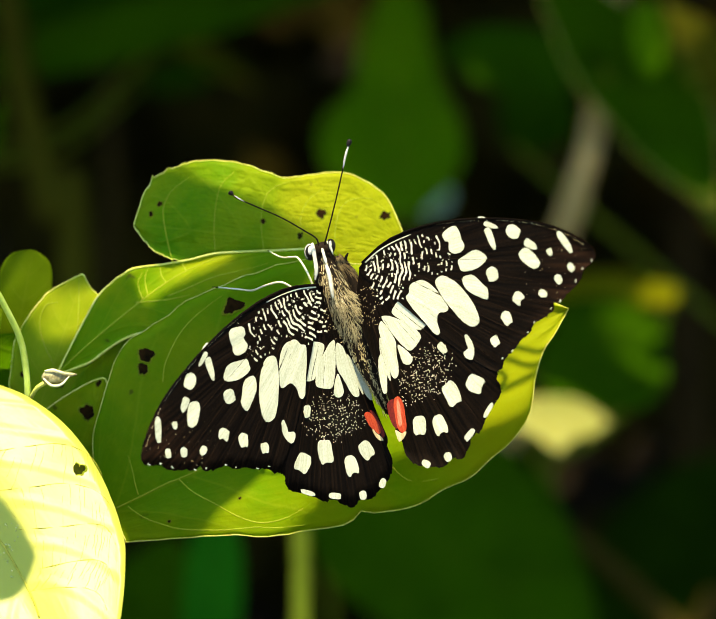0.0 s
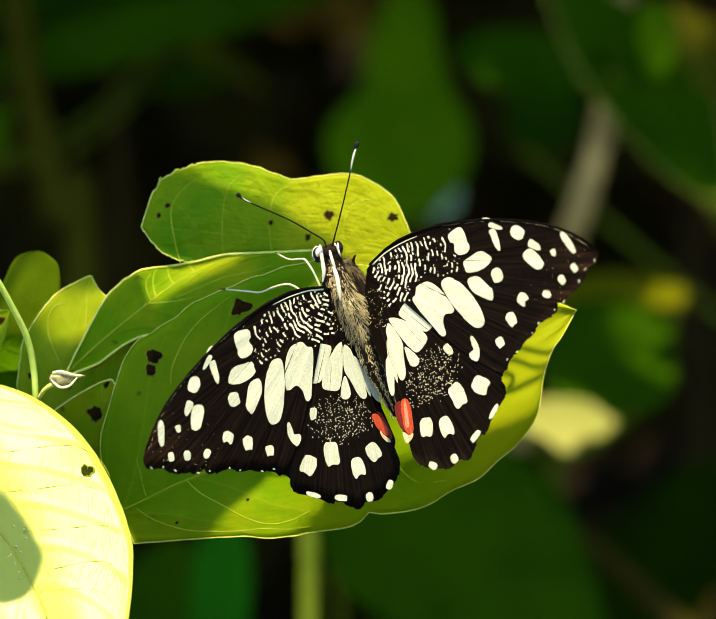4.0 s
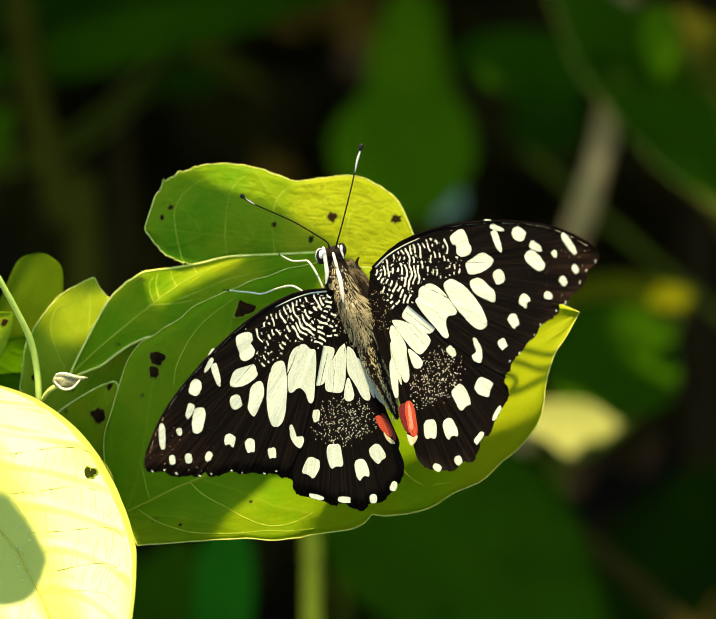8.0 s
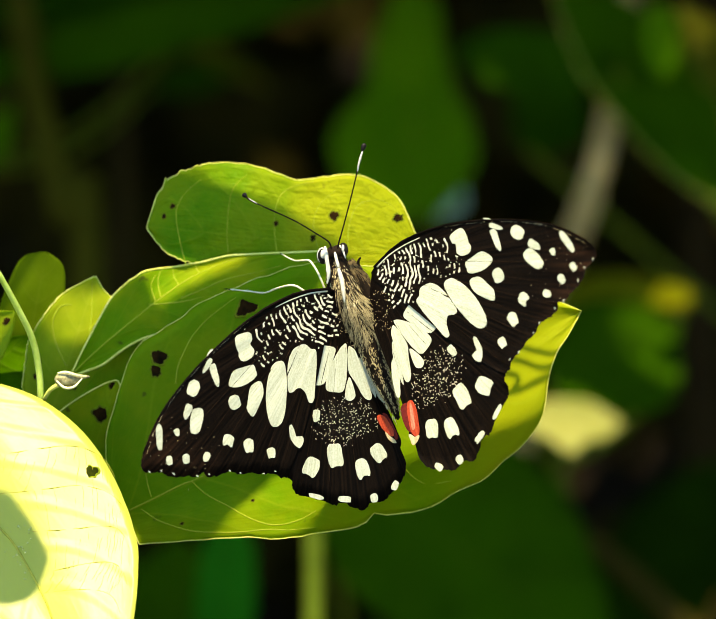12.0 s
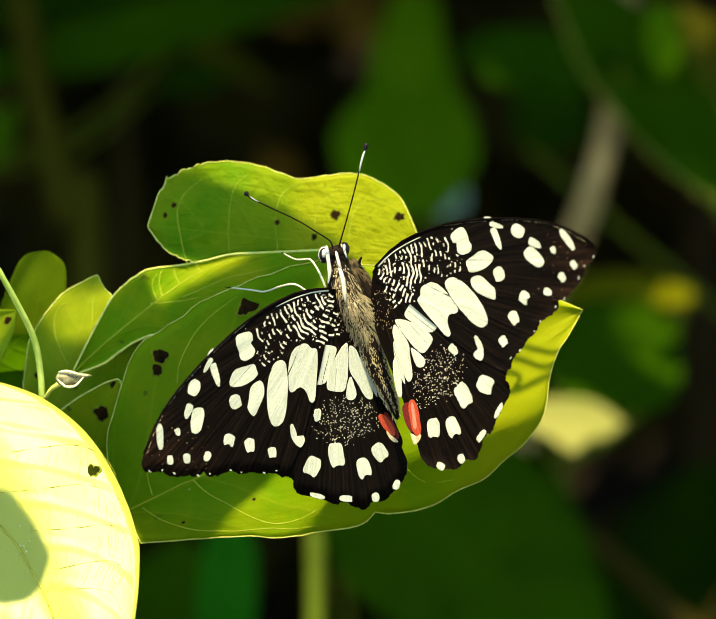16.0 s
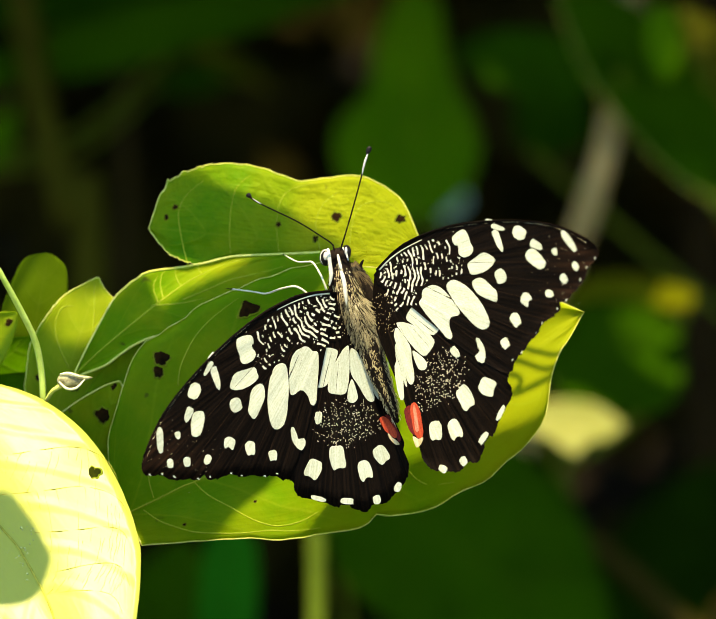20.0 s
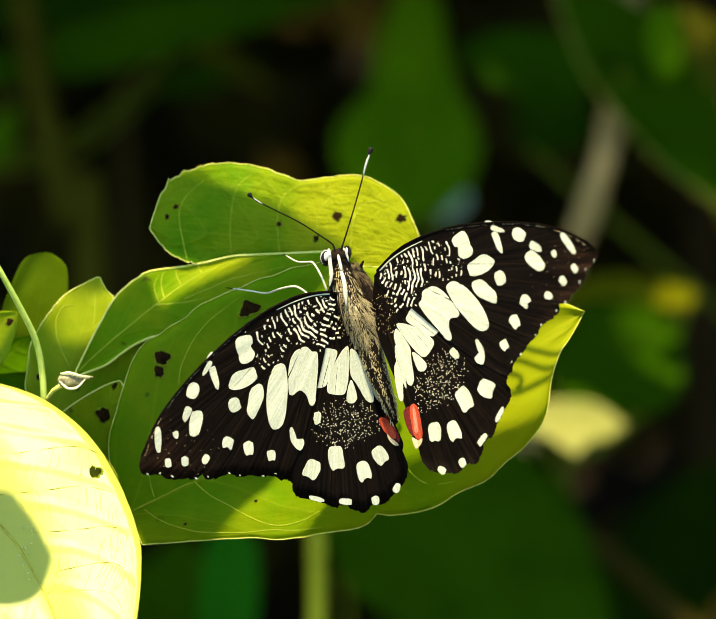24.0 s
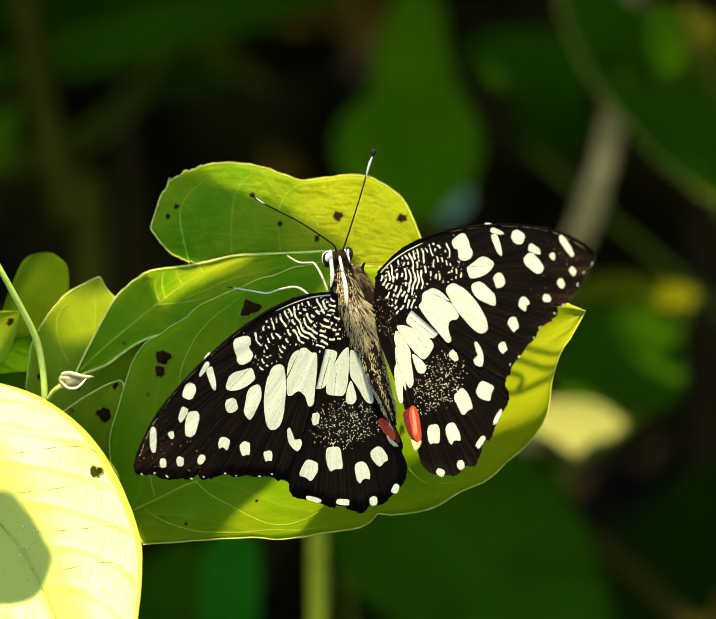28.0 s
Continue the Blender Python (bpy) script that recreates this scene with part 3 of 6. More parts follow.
def settle_on(leaf):
    """A function that lays points of the picture plane, seen from the eye, on a leaf's upper face."""
    base = leaf.matrix_basis.translation / MM
    face = [v.co / MM + base for v in leaf.data.vertices[:len(leaf.data.vertices) // 2]]

    def settle(p, h=0.02):
        z = 0.0
        for _ in range(4):
            q = Vector((p[0], p[1], 0)) * ((900 - z) / 900)
            near = sorted(((v.x - q.x) ** 2 + (v.y - q.y) ** 2 + 0.05, v.z) for v in face)[:6]
            z = sum(k / d for d, k in near) / sum(1 / d for d, k in near)
        return Vector((q.x, q.y, z + h)) - base
    return settle


def side_veins(leaf, lines, r=0.09, words="raised pale green side vein"):
    """Raised veins along a leaf, fading out towards its margin."""
    settle = settle_on(leaf)
    for i, line in enumerate(lines):
        thick = r * (1.25 if i == 0 else 1.0)
        v, f = tube([settle(q, 0.0) for q in catmull([(*q, 0) for q in line], 3)], [thick, thick * 0.9, thick * 0.7, thick * 0.35], 6, 2)
        part("vein", mesh_of("vein", v, f, VEIN_GREEN), leaf, words)


side_veins(broad, (((-40.7, -35.6), (-36.3, -33.5), (-31.5, -31.1), (-29.1, -30.2), (-21.8, -26.9), (-4.0, -19.0)), ((-29.5, -30.5), (-27.1, -32.7), (-23.4, -34.7), (-19.4, -36.9), (-15.4, -38.1), (-11.4, -37.5), (-8.2, -35.9), (-5.8, -34.3), (-4.2, -32.3)),
                   ((-38.5, -35.3), (-35.5, -37.3), (-31.5, -38.7), (-28.3, -39.3), (-21.8, -39.4), (-16.2, -38.9), (-12.2, -39.0), (-7.4, -38.5)), ((-32.4, -13.4), (-32.1, -10.6), (-31.2, -8.2), (-29.5, -5.0), (-27.1, -2.2), (-24.2, 0.2), (-21.8, 1.9)),
                   ((-36.7, -33.2), (-37.3, -31.1), (-37.7, -29.1), (-38.5, -26.3)), ((7.1, -27.1), (9.1, -29.5), (11.9, -30.9), (16.7, -30.3))))
side_veins(long_leaf, (((-50.5, -11.5), (-47.1, -8.2), (-42.7, -4.4), (-35.9, 1.1), (-31.5, 4.3), (-28.3, 6.1), (-24.2, 7.9), (-20.2, 8.9)), ((-35.9, 1.2), (-36.5, 2.7), (-36.7, 4.3), (-35.9, 5.9)), ((-35.0, 1.9), (-35.5, 4.1), (-35.3, 5.9), (-34.7, 6.8)),
                       ((-31.9, 4.1), (-32.7, 5.5), (-32.9, 7.1)), ((-28.3, 6.2), (-28.9, 7.3), (-28.7, 8.1)), ((-31.5, 1.7), (-28.3, 3.0), (-23.4, 5.1), (-18.6, 6.2), (-13.8, 7.5)), ((-37.1, 0.6), (-31.5, 1.1), (-27.5, 2.0))))
side_veins(top_leaf, (((-30.5, 7.1), (-31.6, 11.5), (-32.3, 15.5), (-32.1, 17.9), (-30.7, 20.3), (-27.9, 22.6)), ((-23.0, 8.3), (-23.4, 13.1), (-23.0, 18.3), (-22.0, 21.5), (-19.8, 23.5)), ((-14.6, 9.4), (-15.1, 14.7), (-14.5, 18.7), (-12.6, 21.0), (-8.2, 22.2)),
                      ((-2.2, 10.3), (-1.9, 14.7), (-0.6, 17.8), (1.8, 18.9), (4.7, 18.6), (6.7, 16.7)), ((-7.4, 10.3), (-8.2, 14.7), (-7.0, 18.3), (-4.2, 20.7))), 0.07)
side_veins(small_leaf, (((-50.7, -12.0), (-49.1, -8.6), (-47.7, -5.4), (-47.2, -1.4), (-47.1, 2.7), (-47.1, 4.9)), ((-51.6, -10.2), (-53.3, -6.6), (-54.0, -3.4), (-53.6, -1.0), (-52.5, 0.4), (-50.7, 0.6)), ((-47.5, -3.8), (-45.5, -1.4), (-44.3, 1.1))), 0.10)


def dew(on, leaf):
    """Fine dew drops on the shaded part of the pale leaf."""
    rng = random.Random(3)
    bm = bmesh.new()
    for _ in range(150):
        p = on(rng.uniform(0.34, 0.62), rng.uniform(-0.1, 0.34)) + Vector((rng.uniform(-1.2, 1.2), rng.uniform(-1.2, 1.2), 0.05))
        if p.x > 21.0 or p.y > -24.5:
            continue
        r = rng.uniform(0.08, 0.26)
        bmesh.ops.create_uvsphere(bm, u_segments=8, v_segments=5, radius=r * MM, matrix=Matrix.Translation(p * MM) @ Matrix.Diagonal((1, 1, 0.6, 1)))
    me = bpy.data.meshes.new("dew")
    bm.to_mesh(me)
    bm.free()
    me.polygons.foreach_set("use_smooth", [True] * len(me.polygons))
    me.materials.append(DEW)
    tagged(part("dew", me, leaf, "tiny clear dew drops"), kind="stuff")


dew(on_pale, big_pale)


def pale_veins(leaf):
    """Side veins and finer cross veins of the pale leaf, laid on its upper face."""
    settle, home = settle_on(leaf), leaf.matrix_basis.translation / MM
    rng = random.Random(21)
    sides = [[(-64.0, -25.9, 8.0), (-57.6, -24.9, 8.0), (-51.5, -24.2, 8.0), (-47.7, -24.9, 8.0), (-44.7, -26.9, 8.0), (-43.0, -29.8, 8.0)], [(-64.0, -32.7, 8.0), (-56.8, -32.0, 8.0), (-49.9, -31.2, 8.0), (-45.3, -32.0, 8.0), (-42.5, -33.8, 8.0), (-41.0, -36.4, 8.0)],
             [(-57.6, -39.3, 8.0), (-51.2, -38.9, 8.0), (-44.9, -38.3, 8.0), (-42.1, -39.2, 8.0), (-40.6, -42.0, 8.0)], [(-55.1, -46.5, 8.0), (-49.6, -45.2, 8.0), (-44.7, -44.6, 8.0), (-42.1, -45.7, 8.0), (-40.9, -48.7, 8.0)],
             [(-56.0, -50.2, 8.0), (-50.4, -49.5, 8.0), (-45.7, -49.7, 8.0), (-43.3, -51.0, 8.0), (-42.2, -53.5, 8.0)]]
    lines = [[settle(q) for q in catmull(s, 3)] for s in sides]
    for line in lines:
        v, f = tube(line, [0.045, 0.055, 0.045, 0.03], 6, 2)
        part("vein", mesh_of("vein", v, f, LEAF_VEIN), leaf, "fine olive side vein")
    rib = [settle(q) for q in ((-70.0, -30.5), (-63.6, -38.3), (-60.4, -42.1), (-55.8, -50.3), (-54.1, -54.8))]
    v, f = tube(rib, [0.20, 0.22, 0.20, 0.16], 6, 4)
    part("midrib", mesh_of("midrib", v, f, LEAF_VEIN), leaf, "olive midrib of the pale leaf")
    for high, low in zip(lines[:-1], lines[1:]):
        at = lambda line, t: Vector(line[min(int(t * (len(line) - 1)), len(line) - 2)]).lerp(line[min(int(t * (len(line) - 1)) + 1, len(line) - 1)], t * (len(line) - 1) % 1)
        for k in range(15):
            t = (k + rng.uniform(0.2, 0.8)) / 16 * 0.86
            a, b = at(high, min(0.97, t + 0.05)), at(low, max(0.02, t - 0.04))
            near, far = rng.choice(((0.0, 1.0), (0.0, 0.7), (0.3, 1.0), (0.0, 0.5)))
            pts = [a.lerp(b, near + (far - near) * q / 4) + Vector((rng.uniform(-0.16, 0.16), 0, 0.0)) for q in range(5)]
            pts = [settle((pts_[0], pts_[1])) for pts_ in (((q + home) * (900 / (900 - (q + home).z))) for q in pts)]
            v, f = tube(pts, [0.028, 0.034, 0.024], 5, 2)
            part("vein", mesh_of("vein", v, f, LEAF_VEIN), leaf)


pale_veins(big_pale)


def petiole(plant, pts, r, label="thin green leaf stalk", name="petiole", mat=None, sides=8):
    v, f = tube(pts, r, sides)
    return part(name, mesh_of(name, v, f, mat or STEM), plant, label)


G = (-30, ground_y(-60), -60)
petiole(vine, [(-46, -66, -26), (-44, -120, -40), (-36, -300, -55), G], [1.4, 1.8, 2.4, 3.2], "green twining main stem", "stem")
petiole(vine, [(-41.8, -36.4, -12.5), (-46.6, -42.0, -18.0), (-50.5, -50.4, -22.0), (-46, -66, -26)], [0.7, 0.9, 1.2])
petiole(vine, [(-52.1, -12.4, -20.5), (-54.3, -15.7, -33.0), (-57.1, -26.5, -22.0), (-54.0, -43.2, -26.0), (-46, -66, -26)], [0.7, 0.8, 1.0])
petiole(vine, [(10.0, 9.5, -24.5), (3.0, -1.0, -28.0), (-21.9, -18.5, -30.0), (-45.4, -39.1, -28.0), (-46, -66, -26)], [0.7, 0.8, 1.0, 1.2])
petiole(vine, [(-55.5, -18.7, -23.5), (-56.2, -26.5, -22.0), (-53.6, -43.2, -26.0), (-46, -66, -26)], [0.6, 0.8, 1.0])
petiole(vine, [(-51.0, -24.0, -22.5), (-52.5, -40.0, -26.0), (-46, -66, -26)], [0.6, 0.8])
petiole(vine, [(-61.2, -12.6, -29.0), (-60.1, -26.8, -30.0), (-55.0, -47.4, -28.0), (-46, -66, -26)], [0.6, 0.8, 1.0])
petiole(vine, [(-51.9, -37.1, -18.0), (-52.1, -45.4, -22.0), (-46, -66, -26)], [0.6, 0.8])
petiole(vine, [(-78.1, -13.4, -8.0), (-79.2, -26.2, -12.0), (-69.3, -47.0, -20.0), (-46, -66, -26)], [0.9, 1.1, 1.4])
petiole(vine, [(-73.8, -10.1, -26.0), (-77.3, -18.8, -28.0), (-74.8, -35.0, -28.0), (-46, -66, -26)], [0.6, 0.8, 1.0])
petiole(vine, [(-67.6, 13.8, 2.0), (-63.7, 6.4, 0.0), (-60.4, 0.0, -3.0), (-57.9, -5.7, -6.0), (-56.9, -11.5, -8.0), (-56.6, -17.2, -9.0), (-56.4, -26.3, -14.0), (-53.9, -43.1, -24.0), (-46, -66, -26)], [0.48, 0.52, 0.55, 0.58, 0.6, 0.62, 0.7, 0.8], "pale green climbing tendril", "tendril", STEM_PALE)

# stalks that carry the added shade leaves, also out of view
petiole(vine, [(-67.6, 13.8, 2.0), (-96, 40, 18), (-118, 90, 45), (-122, 130, 56), (-104, 162, 64), HIGH_A], [0.55, 0.7, 0.7, 0.6])
petiole(vine, [(-104, 162, 64), (-92, 178, 62), HIGH_B], [0.5, 0.55, 0.6])
petiole(vine, [(-118, 90, 45), (-128, 104, 75), HIGH_C], [0.5, 0.55, 0.6])
petiole(vine, [(-104, 162, 64), (-60, 232, 72), (40, 235, 68), (66, 150, 50), HIGH_D], [0.6, 0.7, 0.8])
petiole(vine, [(-122, 130, 56), (-108, 146, 60), HIGH_E], [0.5, 0.55, 0.6])
# tendrils out of view, laid so that their shadows streak the broad leaf
for line in (((34.8, -9.3), (31.6, -8.4), (29.2, -7.5), (24.0, -5.6)), ((33.6, -12.8), (29.9, -11.3), (26.7, -10.1), (22.0, -8.2)), ((28.5, -18.2), (28.6, -15.6), (27.6, -14.1), (23.0, -12.6)), ((28.9, -18.0), (24.7, -17.5), (20.0, -16.8))):
    petiole(vine, [HIGH_D] + [sunward(x, y, -13, 42) for x, y in line], [0.42, 0.34, 0.34, 0.32], "unseen tendril added to cast a shadow streak", "tendril")


def bud():
    v, f = tube([(-56.0, -16.2, -8.0), (-54.9, -14.6, -6.0), (-53.4, -13.6, -5.0), (-52.4, -12.9, -4.0)], [0.35, 0.38, 0.45, 0.5], 8)
    part("bud_stalk", mesh_of("bud_stalk", v, f, RIM), vine, "short pale bud stalk")
    v, f = tube([(-53.6, -12.3, -4.0), (-53.0, -12.5, -3.6), (-51.9, -12.6, -3.4), (-50.4, -12.5, -3.4), (-49.2, -12.2, -3.6), (-47.7, -12.1, -4.0)], [0.3, 1.35, 1.5, 1.2, 0.5, 0.08], 12, 5)
    b = part("bud", mesh_of("bud", v, f, BUD), vine, "small pointed pale green leaf bud")
    v, f = tube([(-53.3, -11.5, -2.4), (-51.8, -11.3, -1.9), (-50.2, -11.8, -2.0), (-49.0, -12.1, -2.8)], [0.14, 0.24, 0.24, 0.10], 6, 5)
    part("rim", mesh_of("rim", v, f, BUD_RIM), b, "thin pale bud rim")
    v, f = tube([(-53.5, -12.8, -2.4), (-52.1, -14.0, -1.9), (-50.4, -13.9, -2.0), (-49.0, -12.4, -2.8)], [0.14, 0.24, 0.24, 0.10], 6, 5)
    part("rim", mesh_of("rim", v, f, BUD_RIM), b, "thin pale bud rim")


bud()


# ---- the thicket behind ----
def bush(label, leaves, stem, mat=None):
    """A plant with a few broad leaves on one stem that comes out of the soil."""
    ob = thing("bush", label, "plant", VIEW, group="bushes behind")
    top = Vector(stem)
    foot = (stem[0] + 30, ground_y(stem[2] - 40), stem[2] - 40)
    v, f = tube([foot, (stem[0] + 12, (stem[1] + foot[1]) / 2, stem[2] - 25), stem], [6, 5, 3], 8)
    part("stem", mesh_of("stem", v, f, STEM_OLIVE), ob, "green bush stem")
    for i, (base, tip, left, right, m, words, more) in enumerate(leaves):
        leaf_part(ob, "leaf", base, tip, left, right, m, words, seed=31 + i * 4 + int(abs(stem[0])) % 7, ns=24, nw=6, thick=0.4, **more)
        b = Vector(base)
        v, f = tube([b, (b + top) / 2 + Vector((6, -8, -12)), top], [1.0, 1.2, 1.6], 6)
        part("petiole", mesh_of("petiole", v, f, STEM_OLIVE), ob)
    return ob


bush("bush with soft heart-shaped leaves in half shade", [
    ((16.6, 27.1, -640.0), (14.5, 102.6, -660.0), ((0, 6.0), (.12, 19.0), (.24, 24.6), (.38, 23.4), (.47, 17.0), (.53, 13.6), (.7, 11.6), (.87, 6.0), (1, 0.0)), ((0, 5.5), (.12, 15.2), (.24, 19.4), (.40, 18.0), (.5, 13.8), (.7, 10.3), (.87, 8.6), (1, 0.0)), LEAF_MID, "heart-shaped mid-green leaf", dict(cup=4, face=(0, 0.3, 1))),
    ((24.4, 28.2, -700.0), (30.1, 42.5, -700.0), ((0, 2.9), (.5, 6.3), (1, 0.0)), ((0, 2.9), (.5, 6.3), (1, 0.0)), LEAF_SKY_GAP, "small pale leaf standing in for a gap of sky", dict(cup=2)),
], (40, -60, -690))
bush("bush with yellowing broad leaves catching sun flecks", [
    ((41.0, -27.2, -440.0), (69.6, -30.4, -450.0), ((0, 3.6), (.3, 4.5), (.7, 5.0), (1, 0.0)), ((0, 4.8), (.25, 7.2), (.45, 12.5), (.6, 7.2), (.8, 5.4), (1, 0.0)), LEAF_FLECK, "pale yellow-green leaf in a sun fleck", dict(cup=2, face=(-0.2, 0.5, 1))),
    ((50.8, -18.6, -470.0), (86.9, -2.8, -500.0), ((0, 7.3), (.3, 14.7), (.7, 11.0), (1, 0.0)), ((0, 7.3), (.35, 20.8), (.7, 17.1), (1, 0.0)), LEAF_SHADE_DUSK, "mid-green leaf", dict(cup=3, face=(0, 0.2, 1))),
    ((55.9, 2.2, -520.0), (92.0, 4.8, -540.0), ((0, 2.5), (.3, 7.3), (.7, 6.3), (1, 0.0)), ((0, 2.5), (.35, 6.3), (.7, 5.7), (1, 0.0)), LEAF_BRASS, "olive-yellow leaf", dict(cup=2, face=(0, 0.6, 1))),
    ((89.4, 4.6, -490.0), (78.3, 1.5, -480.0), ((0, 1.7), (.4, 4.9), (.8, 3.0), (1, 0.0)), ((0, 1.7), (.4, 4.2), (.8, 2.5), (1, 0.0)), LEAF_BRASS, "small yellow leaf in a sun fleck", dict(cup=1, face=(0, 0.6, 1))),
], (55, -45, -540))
# these leaves carry their shade in the leaf colour
bush("bush with large leaves coloured dark green for shade", [
    ((-12.1, -40.1, -540.0), (69.4, -95.2, -500.0), ((0, 7.6), (.3, 29.1), (.6, 30.4), (.85, 15.2), (1, 0.0)), ((0, 8.0), (.3, 26.8), (.6, 28.1), (.85, 14.7), (1, 0.0)), LEAF_SHADE_DUSK, "large green leaf coloured dark for shade", dict(cup=6, face=(0, 0.3, 1))),
    ((77.9, -106.0, -700.0), (125.2, -47.2, -740.0), ((0, 8.6), (.4, 21.4), (.8, 12.8), (1, 0.0)), ((0, 8.6), (.4, 21.4), (.8, 12.8), (1, 0.0)), LEAF_SHADE_DIM, "large green leaf coloured dark for shade", dict(cup=6)),
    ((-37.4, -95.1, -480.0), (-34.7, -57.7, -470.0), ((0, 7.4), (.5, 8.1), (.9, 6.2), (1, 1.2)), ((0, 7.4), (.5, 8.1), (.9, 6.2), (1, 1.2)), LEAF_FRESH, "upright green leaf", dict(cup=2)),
    ((-57.0, -96.0, -500.0), (-47.5, -62.5, -500.0), ((0, 7.0), (.4, 12.0), (.8, 8.0), (1, 0.0)), ((0, 7.0), (.4, 11.0), (.8, 7.0), (1, 0.0)), LEAF_SHADE_DUSK, "green leaf coloured dim for shade", dict(cup=3)),
    ((-63.0, -94.1, -560.0), (-77.4, -65.4, -560.0), ((0, 7.8), (.5, 10.4), (.9, 6.5), (1, 0.0)), ((0, 7.8), (.5, 10.4), (.9, 6.5), (1, 0.0)), LEAF_SHADE_DEEP, "green leaf coloured dark for its shade", dict(cup=2)),
], (-5, -150, -600))
bush("bush with long blades overhead, coloured dark green for shade", [
    ((-112.5, 67.4, -560.0), (7.5, 97.3, -600.0), ((0, 3.9), (.3, 7.7), (.7, 7.7), (1, 0.0)), ((0, 5.1), (.3, 9.0), (.7, 6.4), (1, 0.0)), LEAF_SHADE_DUSK, "long arching green blade", dict(cup=3, face=(0, 0.2, 1))),
    ((-112.9, 88.0, -600.0), (-30.0, 98.7, -600.0), ((0, 3.9), (.3, 7.7), (.7, 7.7), (1, 0.0)), ((0, 5.1), (.3, 7.7), (.7, 6.4), (1, 0.0)), LEAF_SHADE_DEEP, "long arching green blade coloured dark for shade", dict(cup=3)),
    ((-67.2, 72.2, -760.0), (-33.2, 79.6, -760.0), ((0, 1.5), (.4, 5.9), (1, 0.0)), ((0, 1.5), (.4, 5.9), (1, 0.0)), LEAF_SHADE_DEEP, "green leaf coloured dark for its shade", dict(cup=2)),
    ((-58.3, 88.5, -760.0), (-27.2, 70.0, -760.0), ((0, 1.5), (.4, 4.1), (1, 0.0)), ((0, 1.5), (.4, 4.1), (1, 0.0)), LEAF_SHADE_OLIVE, "olive leaf coloured dim for shade", dict(cup=2)),
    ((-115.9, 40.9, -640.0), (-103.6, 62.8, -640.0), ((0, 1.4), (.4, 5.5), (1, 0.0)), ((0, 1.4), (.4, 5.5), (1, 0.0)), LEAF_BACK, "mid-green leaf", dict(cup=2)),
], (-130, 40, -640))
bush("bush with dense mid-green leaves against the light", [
    ((70.4, 65.5, -520.0), (25.2, 72.9, -540.0), ((0, 3.8), (.4, 10.2), (.8, 7.7), (1, 0.0)), ((0, 3.8), (.4, 8.9), (.8, 6.4), (1, 0.0)), LEAF_SHADE_DEEP, "green leaf coloured dark for its shade", dict(cup=3)),
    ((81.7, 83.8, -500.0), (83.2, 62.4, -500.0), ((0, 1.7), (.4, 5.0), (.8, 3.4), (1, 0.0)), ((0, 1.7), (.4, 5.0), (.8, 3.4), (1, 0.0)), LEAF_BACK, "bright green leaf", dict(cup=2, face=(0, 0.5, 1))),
    ((56.8, 90.6, -524.0), (102.5, 27.8, -520.0), ((0, 4.8), (.3, 14.6), (.6, 17.0), (.85, 9.7), (1, 0.0)), ((0, 4.8), (.3, 10.5), (.55, 10.3), (.75, 8.1), (.9, 4.3), (1, 0.0)), LEAF_SHADE_DUSK, "broad green leaf coloured dark for shade, its edge pale as if lit", dict(cup=3, rim=0.12)),
    ((87.0, 80.8, -492.0), (102.0, 51.5, -494.0), ((0, 2.5), (.4, 10.7), (.8, 9.7), (1, 0.0)), ((0, 0.5), (.3, 1.9), (.6, 1.0), (1, 0.0)), LEAF_SHADE_OLIVE, "olive leaf", dict(cup=1)),
    ((50.3, 47.7, -640.0), (64.0, 68.3, -640.0), ((0, 4.1), (.4, 12.4), (.8, 9.6), (1, 0.0)), ((0, 4.1), (.4, 12.4), (.8, 9.6), (1, 0.0)), LEAF_SHADE_DEEP, "green leaf coloured dark for its shade", dict(cup=2)),
], (160, -40, -600))


def stalk(label, pts, r, mat, name="stalk"):
    z = pts[0][2]
    pts = [(pts[0][0], ground_y(z), z)] + list(pts)
    v, f = tube(pts, r, 10, 6)
    ob = thing(name, label, "plant stalk", VIEW, group="bare stalks")
    part("cane", mesh_of("cane", v, f, mat), ob)
    line = catmull(pts, 6)
    for i in range(3, len(line) - 1, 4):
        a, b = Vector(line[i]), Vector(line[i + 1])
        n = float(np.interp(i / len(line), np.linspace(0, 1, len(r)), r))
        v, f = tube([a, a.lerp(b, 0.03), a.lerp(b, 0.06)], [n, n * 1.25, n], 10, 2)
        part("joint", mesh_of("joint", v, f, mat), ob)


stalk("dry grey-brown leaning stalk", [(46.8, -58.8, -660.0), (53.0, -3.0, -600.0), (62.4, 25.4, -540.0), (71.2, 58.8, -540.0), (82.4, 124.1, -600.0)], [5, 4.5, 4.2, 3.6, 3, 2.5], STEM_GREY)
stalk("dark brown leaning stalk", [(112.0, -112.0, -560.0), (95.9, -94.6, -560.0), (80.2, -78.9, -560.0), (63.0, -64.0, -560.0)], [3.5, 3.2, 3.0, 2.8, 2.4], STEM_DUN)
stalk("thick brown woody stalk", [(119.5, -97.7, -860.0), (117.1, -19.2, -860.0), (116.3, 35.7, -860.0), (118.7, 145.6, -860.0)], [9, 8, 7.5, 7, 6], STEM_BARK)
